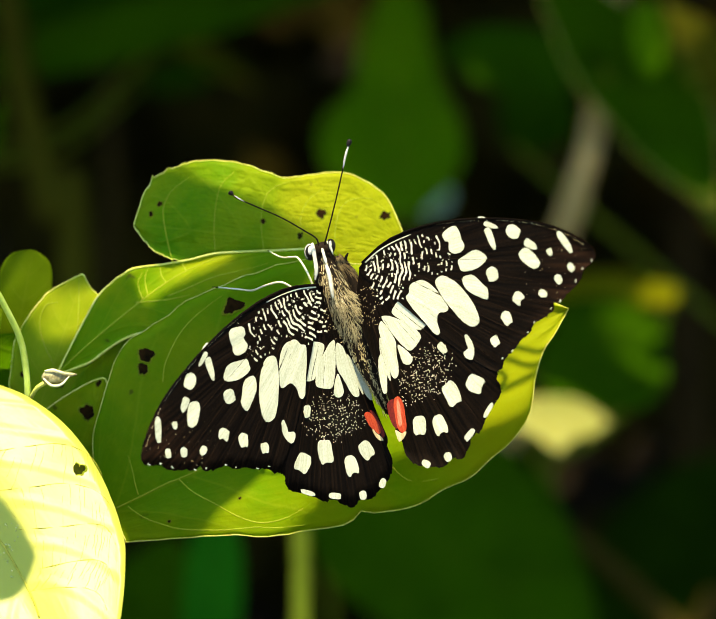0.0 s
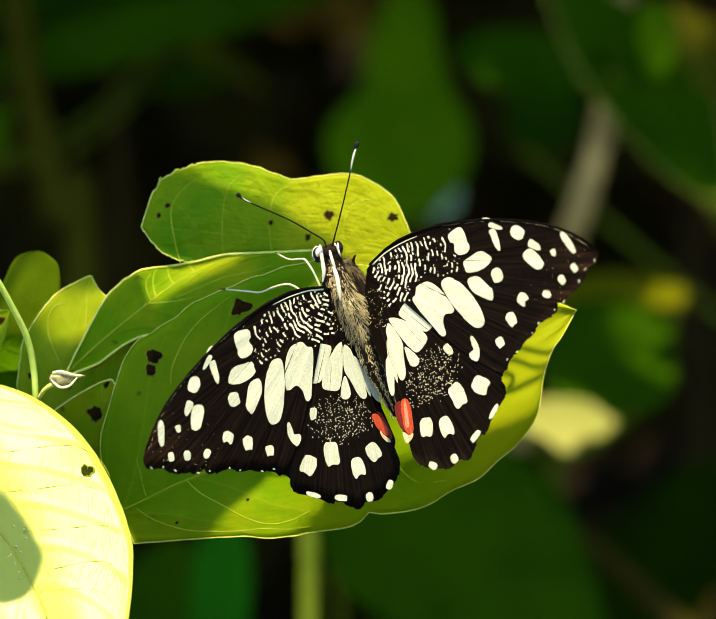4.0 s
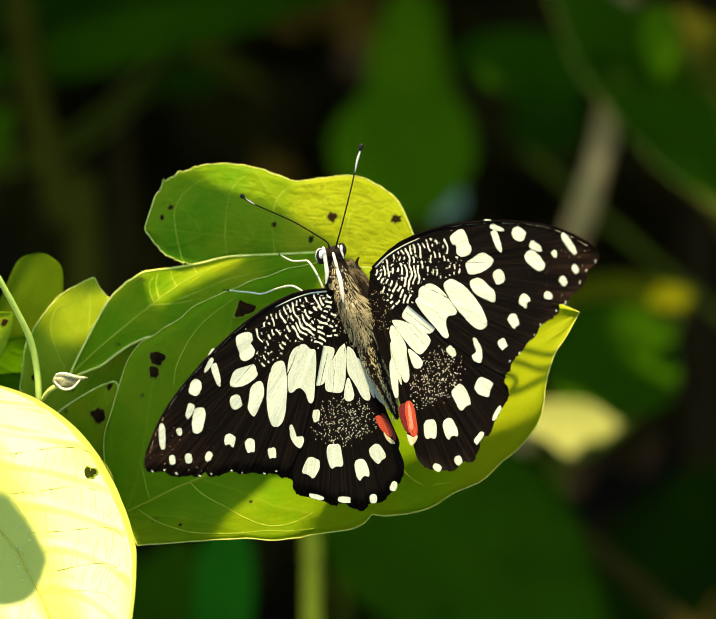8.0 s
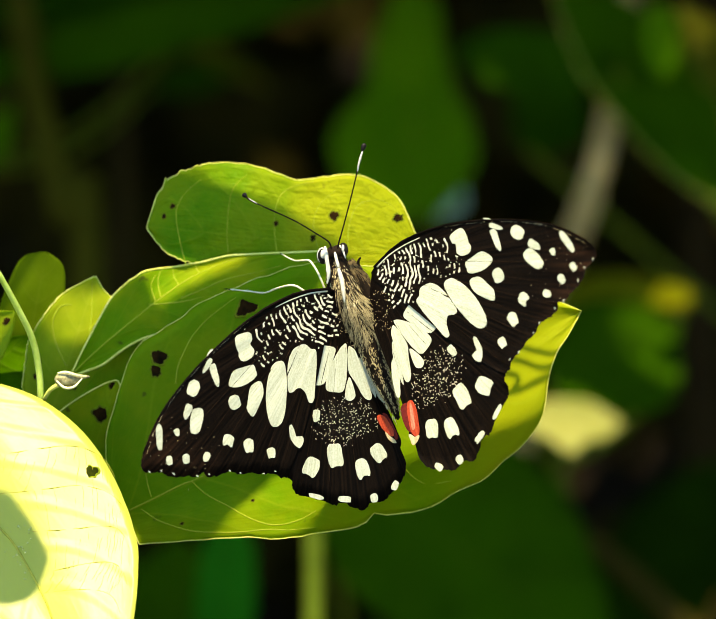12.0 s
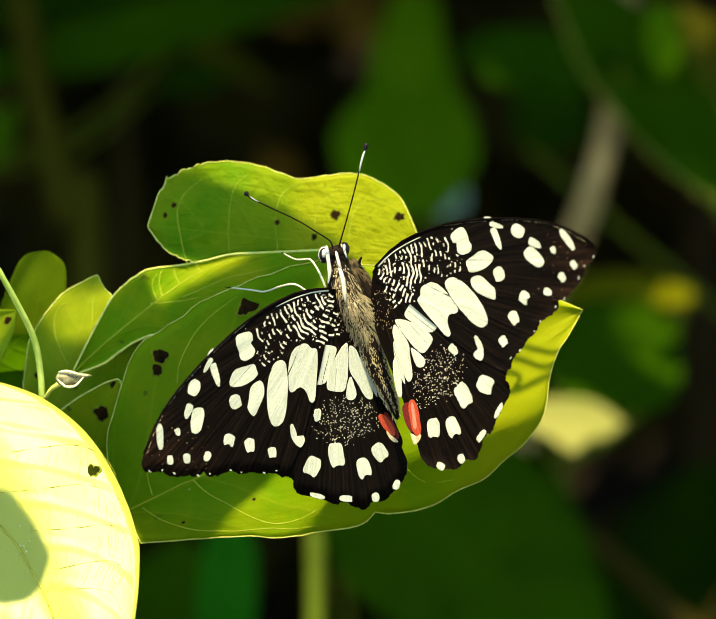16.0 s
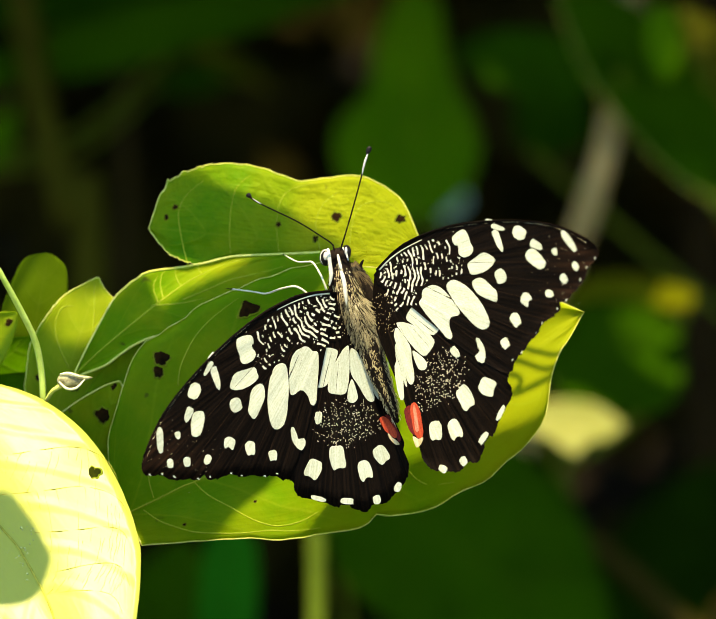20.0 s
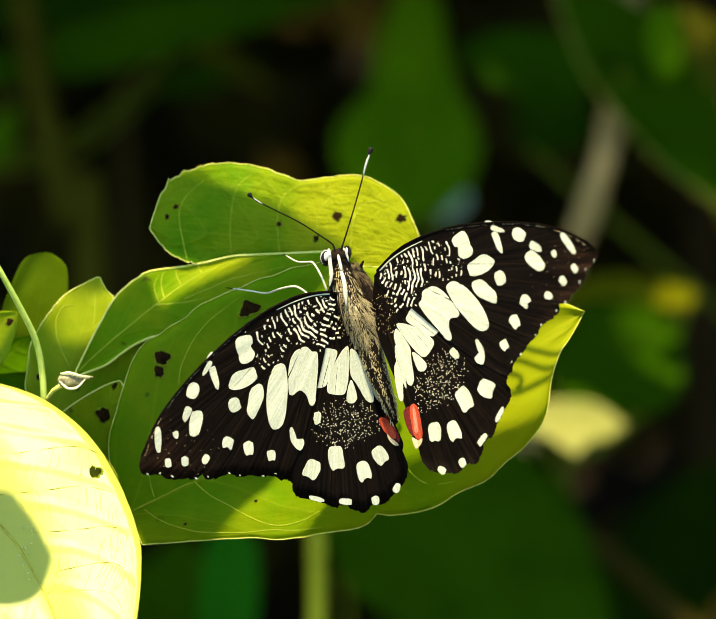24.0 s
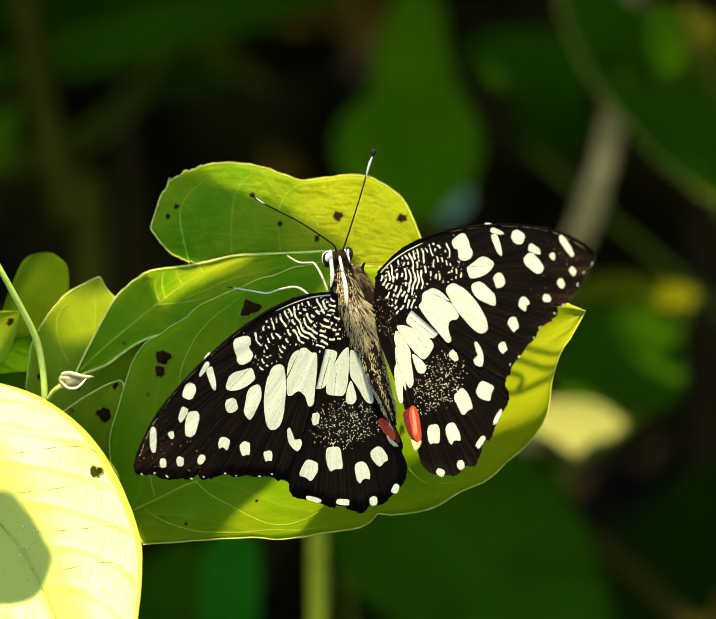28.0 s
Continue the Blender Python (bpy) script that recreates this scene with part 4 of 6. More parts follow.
stalk("yellow-green upright plant stalk", [(-11.0, -81.5, -330.0), (-11.2, -62.8, -330.0), (-11.8, -49.6, -330.0), (-13.4, -35.4, -330.0)], [3.0, 2.3, 2.2, 2.1, 1.6], STEM_OLIVE)
stalk("thin olive upright stalk", [(-77.4, -2.9, -560.0), (-83.9, 25.7, -560.0), (-93.0, 64.8, -560.0), (-102.1, 120.8, -560.0)], [5, 4.6, 4.2, 4, 3.5], STEM_MOSS)
stalk("thin brown upright stalk", [(-77.6, -18.1, -760.0), (-76.1, 41.1, -760.0), (-79.1, 92.9, -760.0), (-80.5, 137.3, -760.0)], [3, 2.5, 2.2, 2, 2], STEM_DRY)


def foliage(count, spot, mat, size, seed, gaps=()):
    """Many small folded leaves as one mesh: what nobody could count."""
    rng = random.Random(seed)
    verts, faces, uvs = [], [], []
    for _ in range(count):
        c = Vector(spot(rng))
        if any((c - Vector(g)).cross(LIGHT).length < r for g, r in gaps):
            continue
        m = Euler((rng.uniform(-0.9, 0.9), rng.uniform(-0.9, 0.9), rng.uniform(0, 6.28))).to_matrix()
        L = rng.uniform(*size)
        k = len(verts)
        for s, w in ((0, 0), (0.25, 0.26), (0.6, 0.28), (1, 0), (0.6, -0.28), (0.25, -0.26), (0.3, 0), (0.65, 0)):
            verts.append((c + m @ Vector((w * L, (s - 0.5) * L, abs(w) * L * 0.35 - 0.12 * L * s * s))) * MM)
            uvs.append((s, w * 3.5))
        faces += [(k, k + 1, k + 6), (k + 1, k + 2, k + 7, k + 6), (k + 2, k + 3, k + 7), (k + 3, k + 4, k + 7), (k + 4, k + 5, k + 6, k + 7), (k + 5, k, k + 6)]
    return mesh_of("foliage", verts, faces, mat, uvs)


INTO_VIEW = VIEW.inverted()


def hedge(r):
    """A place in a rounded hedge that stands on the soil, in the picture plane's millimetres."""
    while True:
        x, y, z = r.uniform(-1.5, 1.5), r.uniform(0.80, 2.5), r.uniform(0.0, 1.25)
        top = 1.15 + 0.12 * math.sin(x * 4.1) + 0.08 * math.sin(x * 9.3 + y * 5)
        if (x / 1.5) ** 4 + ((y - 1.65) / 0.86) ** 4 + (z / top) ** 4 < 1:
            return INTO_VIEW @ Vector((x, y, z)) * 1000


def crown(r):
    """A place in the arching crown above the perch, added out of view to shade the bushes."""
    while True:
        x, y, z = r.uniform(-1, 1), r.uniform(-1, 1), r.uniform(-1, 1)
        if x ** 4 + y ** 4 + z ** 4 < 1 + 0.2 * math.sin(x * 7 + z * 5):
            return (x * 600, 420 + y * 235, -610 + z * 490)


def shrub(name, label, foot_rows, count, spot, mat, size, seed, gaps=()):
    """A many-stemmed shrub: woody stems out of the soil, and its foliage."""
    ob = thing(name, label, "shrub", VIEW)
    for x, y, z in foot_rows:
        foot, head = INTO_VIEW @ Vector((x, y, 0)) * 1000, INTO_VIEW @ Vector((x * 1.1, y - 0.08, z)) * 1000
        v, f = tube([foot, foot.lerp(head, 0.5) + Vector((12, 0, -10)), head], [14, 11, 5], 8)
        part("trunk", mesh_of("trunk", v, f, STEM_DRY), ob, "dark woody stem")
    tagged(part("foliage", foliage(count, spot, mat, size, seed, gaps), ob, "dense foliage in a shade-dark colour"), kind="stuff")


shrub("hedge_shrub", "dense thicket of small leaves, coloured near-black for shade", [(-1.1, 1.5, 0.9), (-0.5, 1.9, 0.9), (0.45, 1.7, 0.9), (1.1, 1.6, 0.9)], 5200, hedge, LEAF_SHADE_DARK, (60, 120), 4)
# unseen canopy added for shade; its gaps let sun onto chosen leaves
shrub("shade_shrub", "unseen arching shrub added to shade the bushes behind", [(-0.45, 0.9, 0.85), (-0.62, 0.6, 0.9), (0.5, 0.95, 0.85), (0.66, 0.6, 0.9)], 3700, crown, LEAF_SHADE_DEEP, (60, 110), 9,
      gaps=(((59.8, -29.8, -435.0), 50), ((82.0, 73.0, -500.0), 18), ((85.0, 3.0, -485.0), 24)))


# ---- the butterfly ----
PERCH = Vector((-2.71, 2.99, 6.0))
HINGE_L, HINGE_R = Vector((-1.45, 0.42, 0.0)), Vector((4.72, 3.50, 0.0))
SPREAD_L, SPREAD_R = pose(0, 0, 0, 26.3, 18.6, 57.6), pose(0, 0, 0, 9.3, -36.0, -13.5)


def perch(x, y, turn):
    return VIEW @ Matrix.Translation((PERCH + Vector((x, y, 0))) * MM) @ pose(0, 0, 0, 0, 0, turn)


def beat(hinge, spread, x, y, z):
    way = Vector((x, y, z))
    return Matrix.Translation(hinge * MM) @ spread @ Matrix.Rotation(radians(way.length), 4, way if way.length > 1e-6 else Vector((0, 0, 1)))


def left_wing(x, y, z):
    return beat(HINGE_L, SPREAD_L, x, y, z)


def right_wing(x, y, z):
    return beat(HINGE_R, SPREAD_R, x, y, z)


def fluted(u, v, low=0.0):
    """The height of a wing's face: faint pleats that fan out from the hinge."""
    r = math.hypot(u, v)
    return 0.05 * min(1.0, r / 18) * math.sin(math.atan2(v, u) * 42) - low


FORE_EDGE = [(0.7, 1.1), (2.2, 3.3), (5.7, 6.4), (9.9, 9.0), (14.9, 11.0), (20.5, 12.6), (26.3, 13.9), (32.0, 14.7), (37.0, 14.9), (41.4, 14.4), (45.2, 13.3), (46.9, 12.3),
             (47.2, 10.7), (45.7, 8.9), (44.7, 6.6), (43.4, 4.3), (42.3, 2.6), (40.8, 2.0), (40.7, 0.9), (39.1, -0.9), (37.8, -2.1), (36.9, -4.0), (35.2, -5.5), (34.3, -7.8),
             (32.6, -9.5), (31.8, -11.9), (26.6, -10.9), (18.6, -8.2), (15.3, -6.55), (12.1, -4.55), (8.6, -2.9), (3.0, -1.8), (0.7, -0.9), (0.4, 0.3)]
HIND_EDGE = [(0.9, -1.4), (3.7, -2.3), (11.6, -3.8), (21.2, -6.9), (28.8, -9.9), (31.6, -11.7), (31.8, -13.3), (32.6, -14.1), (32.6, -16.0), (31.6, -18.7), (30.5, -20.7), (30.2, -22.9),
             (28.5, -24.2), (27.9, -26.4), (27.2, -28.3), (25.2, -28.7), (23.5, -30.2), (21.6, -31.0), (19.3, -31.1), (17.0, -30.8), (15.4, -29.7), (14.8, -27.8), (13.4, -27.2),
             (12.3, -25.2), (10.5, -21.5), (7.6, -17.2), (3.6, -11.9), (0.4, -6.3)]


def wing_mesh(name, edge, side, low):
    rim = catmull(edge, 5, closed=True)
    k = len(rim)
    for i, p in enumerate(rim):  # frayed outer margin
        if math.hypot(*p) > 28 and p[1] < 11:
            rim[i] = p * (1 + 0.013 * noise.noise(Vector((i * 0.9, low, 0))) + 0.006 * math.sin(math.atan2(p[1], p[0]) * 42 + 1.5))
    rings = 14
    verts, faces = [], []
    for face, lift in ((1, 0.03), (-1, -0.03)):
        start = len(verts)
        verts.append(Vector((0, 0, fluted(0.01, 0, low) + lift)) * MM)
        for r in range(1, rings + 1):
            for p in rim:
                u, v = p * r / rings
                verts.append(Vector((side * u, v, fluted(u, v, low) + lift)) * MM)
        for i in range(k):
            j = (i + 1) % k
            tri = (start, start + 1 + i, start + 1 + j)
            faces.append(tri if face * side < 0 else tri[::-1])
            for r in range(rings - 1):
                a, b = start + 1 + r * k, start + 1 + (r + 1) * k
                q = (a + i, b + i, b + j, a + j)
                faces.append(q if face * side < 0 else q[::-1])
    off = 1 + rings * k
    for i in range(k):
        j = (i + 1) % k
        a, b = 1 + (rings - 1) * k + i, 1 + (rings - 1) * k + j
        faces.append((a, a + off, b + off, b))
    return mesh_of(name, verts, faces, WING)


def spot_ring(u, v, length, width, angle, taper, notch, seed, n=26):
    a = radians(angle)
    ring = []
    for i in range(n):
        t = 2 * math.pi * i / n
        c, s = math.cos(t), math.sin(t)
        x = math.copysign(abs(c) ** 0.72, c) * length / 2
        y = math.copysign(abs(s) ** 0.72, s) * width / 2 * (1 - taper * c * 1.6)
        tt = (t + math.pi) % (2 * math.pi) - math.pi
        x -= notch * width * math.exp(-(tt / 0.5) ** 2)
        g = 1 + 0.12 * noise.noise(Vector((c * 1.6 + seed * 3.7, s * 1.6, seed * 1.3)))
        ring.append((u + (x * math.cos(a) - y * math.sin(a)) * g, v + (x * math.sin(a) + y * math.cos(a)) * g))
    return ring


def spot_mesh(name, ring, centre, side, low, mat, lift=0.09):
    """A patch of pale scales that follows the pleats of the wing."""
    n, verts, faces = len(ring), [], []
    cu, cv = centre
    levels = ((0.33, lift), (0.66, lift), (1.0, lift), (1.0, lift), (1.004, -0.02))
    verts.append(Vector((side * cu, cv, fluted(cu, cv, low) + lift)) * MM)
    for f, h in levels:
        for u, v in ring:
            x, y = cu + (u - cu) * f, cv + (v - cv) * f
            verts.append(Vector((side * x, y, fluted(x, y, low) + h)) * MM)
    for i in range(n):
        j = (i + 1) % n
        tri = (0, 1 + i, 1 + j)
        faces.append(tri if side > 0 else tri[::-1])
        for r in (0, 1, 3):
            a, b = 1 + r * n, 1 + (r + 1) * n
            q = (a + i, b + i, b + j, a + j)
            faces.append(q if side > 0 else q[::-1])
    return mesh_of(name, verts, faces, mat)


# the outlines of the larger cream patches, and of the red ones
FORE_PATCHES = (
    ((18.4, 10.9), (17.3, 10.4), (16.2, 9.2), (16.9, 8.1), (17.6, 8.0), (18.1, 6.7), (19.3, 6.4), (20.7, 7.2), (20.8, 8.2), (20.1, 8.9), (19.5, 10.1)),
    ((25.4, 7.2), (23.3, 7.7), (21.3, 6.3), (20.2, 5.3), (20.7, 4.4), (21.3, 3.7), (22.9, 4.1), (24.5, 5.0), (25.6, 6.3)),
    ((25.9, 2.2), (23.7, 3.3), (22.0, 2.8), (21.8, 1.9), (23.2, 0.6), (25.3, 0.1), (27.1, -0.1), (27.3, 0.8), (26.8, 1.8)),
    ((23.1, -0.2), (20.4, 1.4), (17.8, 2.0), (16.4, 1.0), (17.1, -0.4), (19.5, -2.5), (22.8, -4.6), (25.0, -5.2), (26.2, -4.3), (25.7, -2.7)),
    ((16.1, -0.4), (13.7, 0.4), (12.1, -0.2), (11.3, -1.0), (11.3, -2.2), (10.9, -3.2), (12.5, -4.6), (15.6, -6.6), (17.9, -8.0), (18.7, -7.5), (17.8, -5.9), (17.9, -4.4), (19.3, -3.8), (19.3, -2.8)),
    ((24.5, -7.0), (24.0, -7.3), (24.7, -8.7), (25.2, -9.5), (24.3, -10.0), (25.0, -10.8), (26.2, -10.8), (26.3, -9.5), (25.7, -8.1)),
)
HIND_PATCHES = (
    ((10.1, -3.2), (12.4, -3.9), (15.5, -5.9), (14.4, -8.0), (11.4, -7.4), (9.0, -6.7), (8.3, -5.8)),
    ((6.7, -7.3), (8.6, -7.1), (12.2, -7.7), (14.7, -9.0), (14.2, -10.6), (13.1, -11.9), (11.1, -11.2), (7.8, -8.9), (6.5, -7.7)),
    ((10.6, -11.6), (12.4, -12.2), (13.8, -13.2), (13.5, -14.3), (12.3, -14.4), (11.1, -12.8)),
    ((6.4, -8.4), (8.3, -9.6), (9.9, -11.2), (10.5, -13.3), (11.4, -15.9), (11.1, -17.2), (10.1, -16.8), (8.7, -14.5), (7.4, -12.1), (6.2, -9.8)),
    ((6.7, -11.2), (8.0, -13.3), (9.3, -15.6), (10.1, -17.9), (9.0, -16.8), (7.4, -14.2), (6.7, -12.4)),
    ((7.4, -13.9), (9.0, -16.8), (9.5, -18.8), (9.7, -20.1), (8.8, -19.0), (7.8, -16.4), (7.2, -14.7)),
)
RED_PATCHES = {
    -1: (((12.9, -20.4), (12.1, -20.5), (11.8, -21.6), (12.2, -23.4), (12.8, -24.7), (13.6, -25.0), (13.8, -23.7), (13.7, -22.2)), ((13.8, -23.2), (13.9, -24.2), (13.8, -25.3), (14.0, -26.3), (14.5, -25.5), (14.4, -24.1))),
    1: (((11.6, -20.8), (12.5, -20.4), (13.6, -21.5), (14.4, -23.5), (15.0, -25.4), (14.4, -26.4), (13.2, -25.8), (12.3, -23.9), (11.6, -22.2)), ((12.8, -26.2), (14.1, -26.5), (15.0, -26.0), (14.9, -27.0), (14.0, -28.0), (13.3, -27.2))),
}
DEEP_RED_PATCHES = {-1: ((11.6, -20.9), (11.2, -21.6), (11.9, -23.8), (13.0, -25.9), (13.7, -25.8), (12.8, -24.2), (12.1, -22.4)), 1: ((10.3, -21.8), (11.5, -21.0), (11.7, -22.4), (12.4, -24.1), (13.2, -25.8), (12.3, -25.7), (11.3, -24.5), (10.5, -23.0))}
# outline of the painted highlight on the right eyespot
RED_SHEEN = ((12.1, -20.9), (12.6, -21.2), (13.4, -23.0), (13.9, -24.9), (13.5, -25.4), (13.0, -24.6), (12.5, -22.8))
INNER_STREAKS = {-1: ((6.9, -13.6), (6.9, -14.7), (8.1, -17.5), (9.4, -19.9), (9.9, -20.0), (9.8, -18.4), (8.5, -16.0)), 1: ((7.0, -14.4), (7.9, -15.0), (8.9, -17.2), (9.8, -19.9), (9.2, -20.4), (8.3, -19.0), (7.4, -16.7))}
# the rounder spots: along the wing, across it, length, width, angle, taper, notch
BASE_ZONES = ((18.6, 8.6, 4.9, 3.5, -48), (22.9, 5.7, 5.7, 3.6, -151), (24.7, 1.5, 6.3, 3.1, -25), (21.4, -1.4, 11.2, 4.0, -32), (15.9, -1.8, 8.3, 4.0, -46), (14.6, -4.8, 10.4, 3.7, -44))
FORE_SPOTS = (
    (27.5, 4.3, 2.6, 2.4, -60, 0, 0), (26.0, 10.3, 4.3, 1.3, -54, .2, 0), (25.6, 12.5, 2.9, 0.9, -5, .2, 0), (23.6, 13.4, 1.7, 0.5, 5, .2, 0),
    (30.3, 12.3, 2.9, 2.4, -12, 0, 0), (34.2, 10.8, 2.7, 1.4, -16, .2, 0))
FORE_SPOTS_OUTER = (
    (34.5, 8.4, 4.6, 2.5, -25, .1, 0), (38.2, 10.3, 1.3, 1.1, -54, .2, 0), (40.9, 12.5, 4.5, 1.3, -41, .1, 0), (42.9, 8.6, 1.6, 1.3, -42, 0, 0),
    (40.8, 6.1, 1.7, 1.5, -42, 0, 0), (38.2, 3.1, 1.8, 1.3, -8, .1, 0), (33.6, 1.3, 2.4, 2.3, -25, .1, .3), (31.9, -2.6, 2.7, 2.0, -43, .1, .2),
    (30.3, -6.9, 2.1, 1.7, -43, .1, .2), (19.8, -10.2, 2.2, 1.5, -31, .1, 0))
HIND_SPOTS = (
    (27.6, -14.9, 3.9, 3.3, -11, 0, .2), (23.2, -17.7, 4.7, 3.3, -48, 0, .2), (21.8, -23.6, 4.1, 2.9, -58, 0, .3),
    (17.6, -24.6, 3.8, 2.8, -76, .1, .2), (31.0, -18.8, 3.0, 0.9, -112, 0, 0), (28.0, -23.8, 2.8, 1.2, -121, 0, .2), (24.4, -28.5, 1.6, 1.6, -43, 0, 0),
    (20.2, -30.6, 1.8, 1.4, -13, 0, 0))


def add_spots(wing, rows, side, low, mat, words, name="pale_spot", lift=0.09):
    for i, (u, v, length, width, angle, taper, notch) in enumerate(rows):
        ring = spot_ring(u, v, length * 0.98, width * 0.93, angle, taper, notch, i + low * 10)
        part(name, mesh_of(name, *spot_data(ring, (u, v), side, low, lift + 0.006 * (i % 4)), mat), wing, words)


def add_patches(wing, outlines, side, low, mat, words, name="pale_patch", lift=0.09, grow=1.0):
    for i, outline in enumerate(outlines):
        ring = [tuple(q) for q in catmull(outline, 4, closed=True)]
        ring = [(u + 0.05 * noise.noise(Vector((u * 3, v * 3, i))), v + 0.05 * noise.noise(Vector((v * 3, u * 3, i + 9.0)))) for u, v in ring]
        area = sum(a[0] * b[1] - b[0] * a[1] for a, b in zip(ring, ring[1:] + ring[:1]))
        if area < 0:
            ring = ring[::-1]
        centre = tuple(np.mean(ring, axis=0))
        ring = [(centre[0] + (u - centre[0]) * grow, centre[1] + (v - centre[1]) * grow) for u, v in ring]
        part(name, mesh_of(name, *spot_data(ring, centre, side, low, lift + 0.006 * (i % 4)), mat), wing, words)


def spot_data(ring, centre, side, low, lift):
    me = spot_mesh("tmp", ring, centre, side, low, None, lift)
    data = [v.co.copy() for v in me.vertices], [tuple(p.vertices) for p in me.polygons]
    bpy.data.meshes.remove(me)
    return data


def dashes(name, marks, side, low, mat, wing, words):
    """Many fine scale marks on a wing as one mesh. marks: u, v, length, width, angle."""
    verts, faces = [], []
    for n, (u, v, length, width, angle) in enumerate(marks):
        k = len(verts)
        for i in range(8):
            t = 2 * math.pi * i / 8
            x, y = math.cos(t) * length / 2, math.sin(t) * width / 2
            y += 0.12 * length * (2 * x / length) ** 2 * math.sin(n)
            p, q = u + x * math.cos(angle) - y * math.sin(angle), v + x * math.sin(angle) + y * math.cos(angle)
            verts.append(Vector((side * p, q, fluted(p, q, low) + 0.075)) * MM)
        f = tuple(range(k, k + 8))
        faces.append(f if side > 0 else f[::-1])
    tagged(part(name, mesh_of(name, verts, faces, mat, smooth=False), wing, words), kind="stuff")


def clear(u, v):
    """True where the base of the forewing bears no large spot."""
    return all(((u - a) * math.cos(radians(g)) + (v - b) * math.sin(radians(g))) ** 2 / (m / 2 + 0.5) ** 2
               + ((v - b) * math.cos(radians(g)) - (u - a) * math.sin(radians(g))) ** 2 / (w / 2 + 0.5) ** 2 > 1 for a, b, m, w, g in BASE_ZONES)


def fine_lines(wing, side, rng):
    """Broken wavy pale lines across the base of the forewing, as one mesh."""
    verts, faces = [], []
    for i in range(20):
        r = 1.5 + i * 0.93
        top = 0.80 - 0.0135 * r
        end = -0.78 if r < 8.5 else -0.50 + (r - 8.5) * 0.062
        steps = int((top - end) * r / 0.22)
        open_strip = False
        for k in range(steps):
            a = top - (top - end) * k / max(1, steps)
            n1 = noise.noise(Vector((r * math.cos(a) * 0.9 + 7, r * math.sin(a) * 0.9, i * 3.3)))
            n2 = noise.noise(Vector((r * math.cos(a) * 0.5, r * math.sin(a) * 0.5, 1.7)))
            n3 = noise.noise(Vector((k * 0.9, i * 5.1, 0.4)))
            rr = r + 0.32 * n2 + 0.13 * math.sin(a * r * 2.2 + i * 0.6)
            u, v = rr * math.cos(a), rr * math.sin(a)
            wide = (0.17 + 0.14 * n3) * (1.0 if r < 12 else 0.85)
            if n1 < (-0.34 if r < 11 else -0.22 + 0.016 * (r - 11)) or n3 < -0.36 or not clear(u, v):
                open_strip = False
                continue
            for q in (rr - wide, rr + wide):
                p, w = q * math.cos(a), q * math.sin(a)
                verts.append(Vector((side * p, w, fluted(p, w) + 0.07)) * MM)
            if open_strip:
                m = len(verts)
                f = (m - 4, m - 3, m - 1, m - 2)
                faces.append(f if side < 0 else f[::-1])
            open_strip = True
    for _ in range(170):
        r, a = rng.uniform(2, 20), rng.uniform(-0.45, 0.60)
        u, v, w = r * math.cos(a), r * math.sin(a), rng.uniform(0.06, 0.15)
        if clear(u, v) and a > -0.7 + 0.045 * r:
            m = len(verts)
            verts += [Vector((side * (u + x), v + y, fluted(u, v) + 0.08)) * MM for x, y in ((w, 0), (0, w), (-w, 0), (0, -w))]
            faces.append((m, m + 1, m + 2, m + 3) if side > 0 else (m + 3, m + 2, m + 1, m))
    tagged(part("line_pattern", mesh_of("line_pattern", verts, faces, SPECK, smooth=False), wing, "fine broken cream lines at the wing base"), kind="stuff")


def hind_marks(rng):
    """A dusting of gold specks on the disc of the hindwing."""
    out = []
    for _ in range(310):
        t, r = rng.uniform(0, 6.28), rng.random() ** 0.6 * (1 + rng.gauss(0, 0.13))
        x, y = r * math.cos(t), r * math.sin(t)
        u, v = 17.2 - 3.7 * x + 3.3 * y, -15.4 - 4.9 * x - 2.5 * y
        out.append((u, v, rng.uniform(0.13, 0.27), rng.uniform(0.11, 0.18), rng.uniform(0, 3.1)))
    return out


def ridge(name, wing, pts, r0, r1, side, low, mat, words="", rise=0.04):
    line = [(side * u, v, fluted(u, v, low) + rise) for u, v in pts]
    v, f = tube(line, [r0, (r0 + r1) / 2, r1], 5, 3)
    part(name, mesh_of(name, v, f, mat), wing, words)


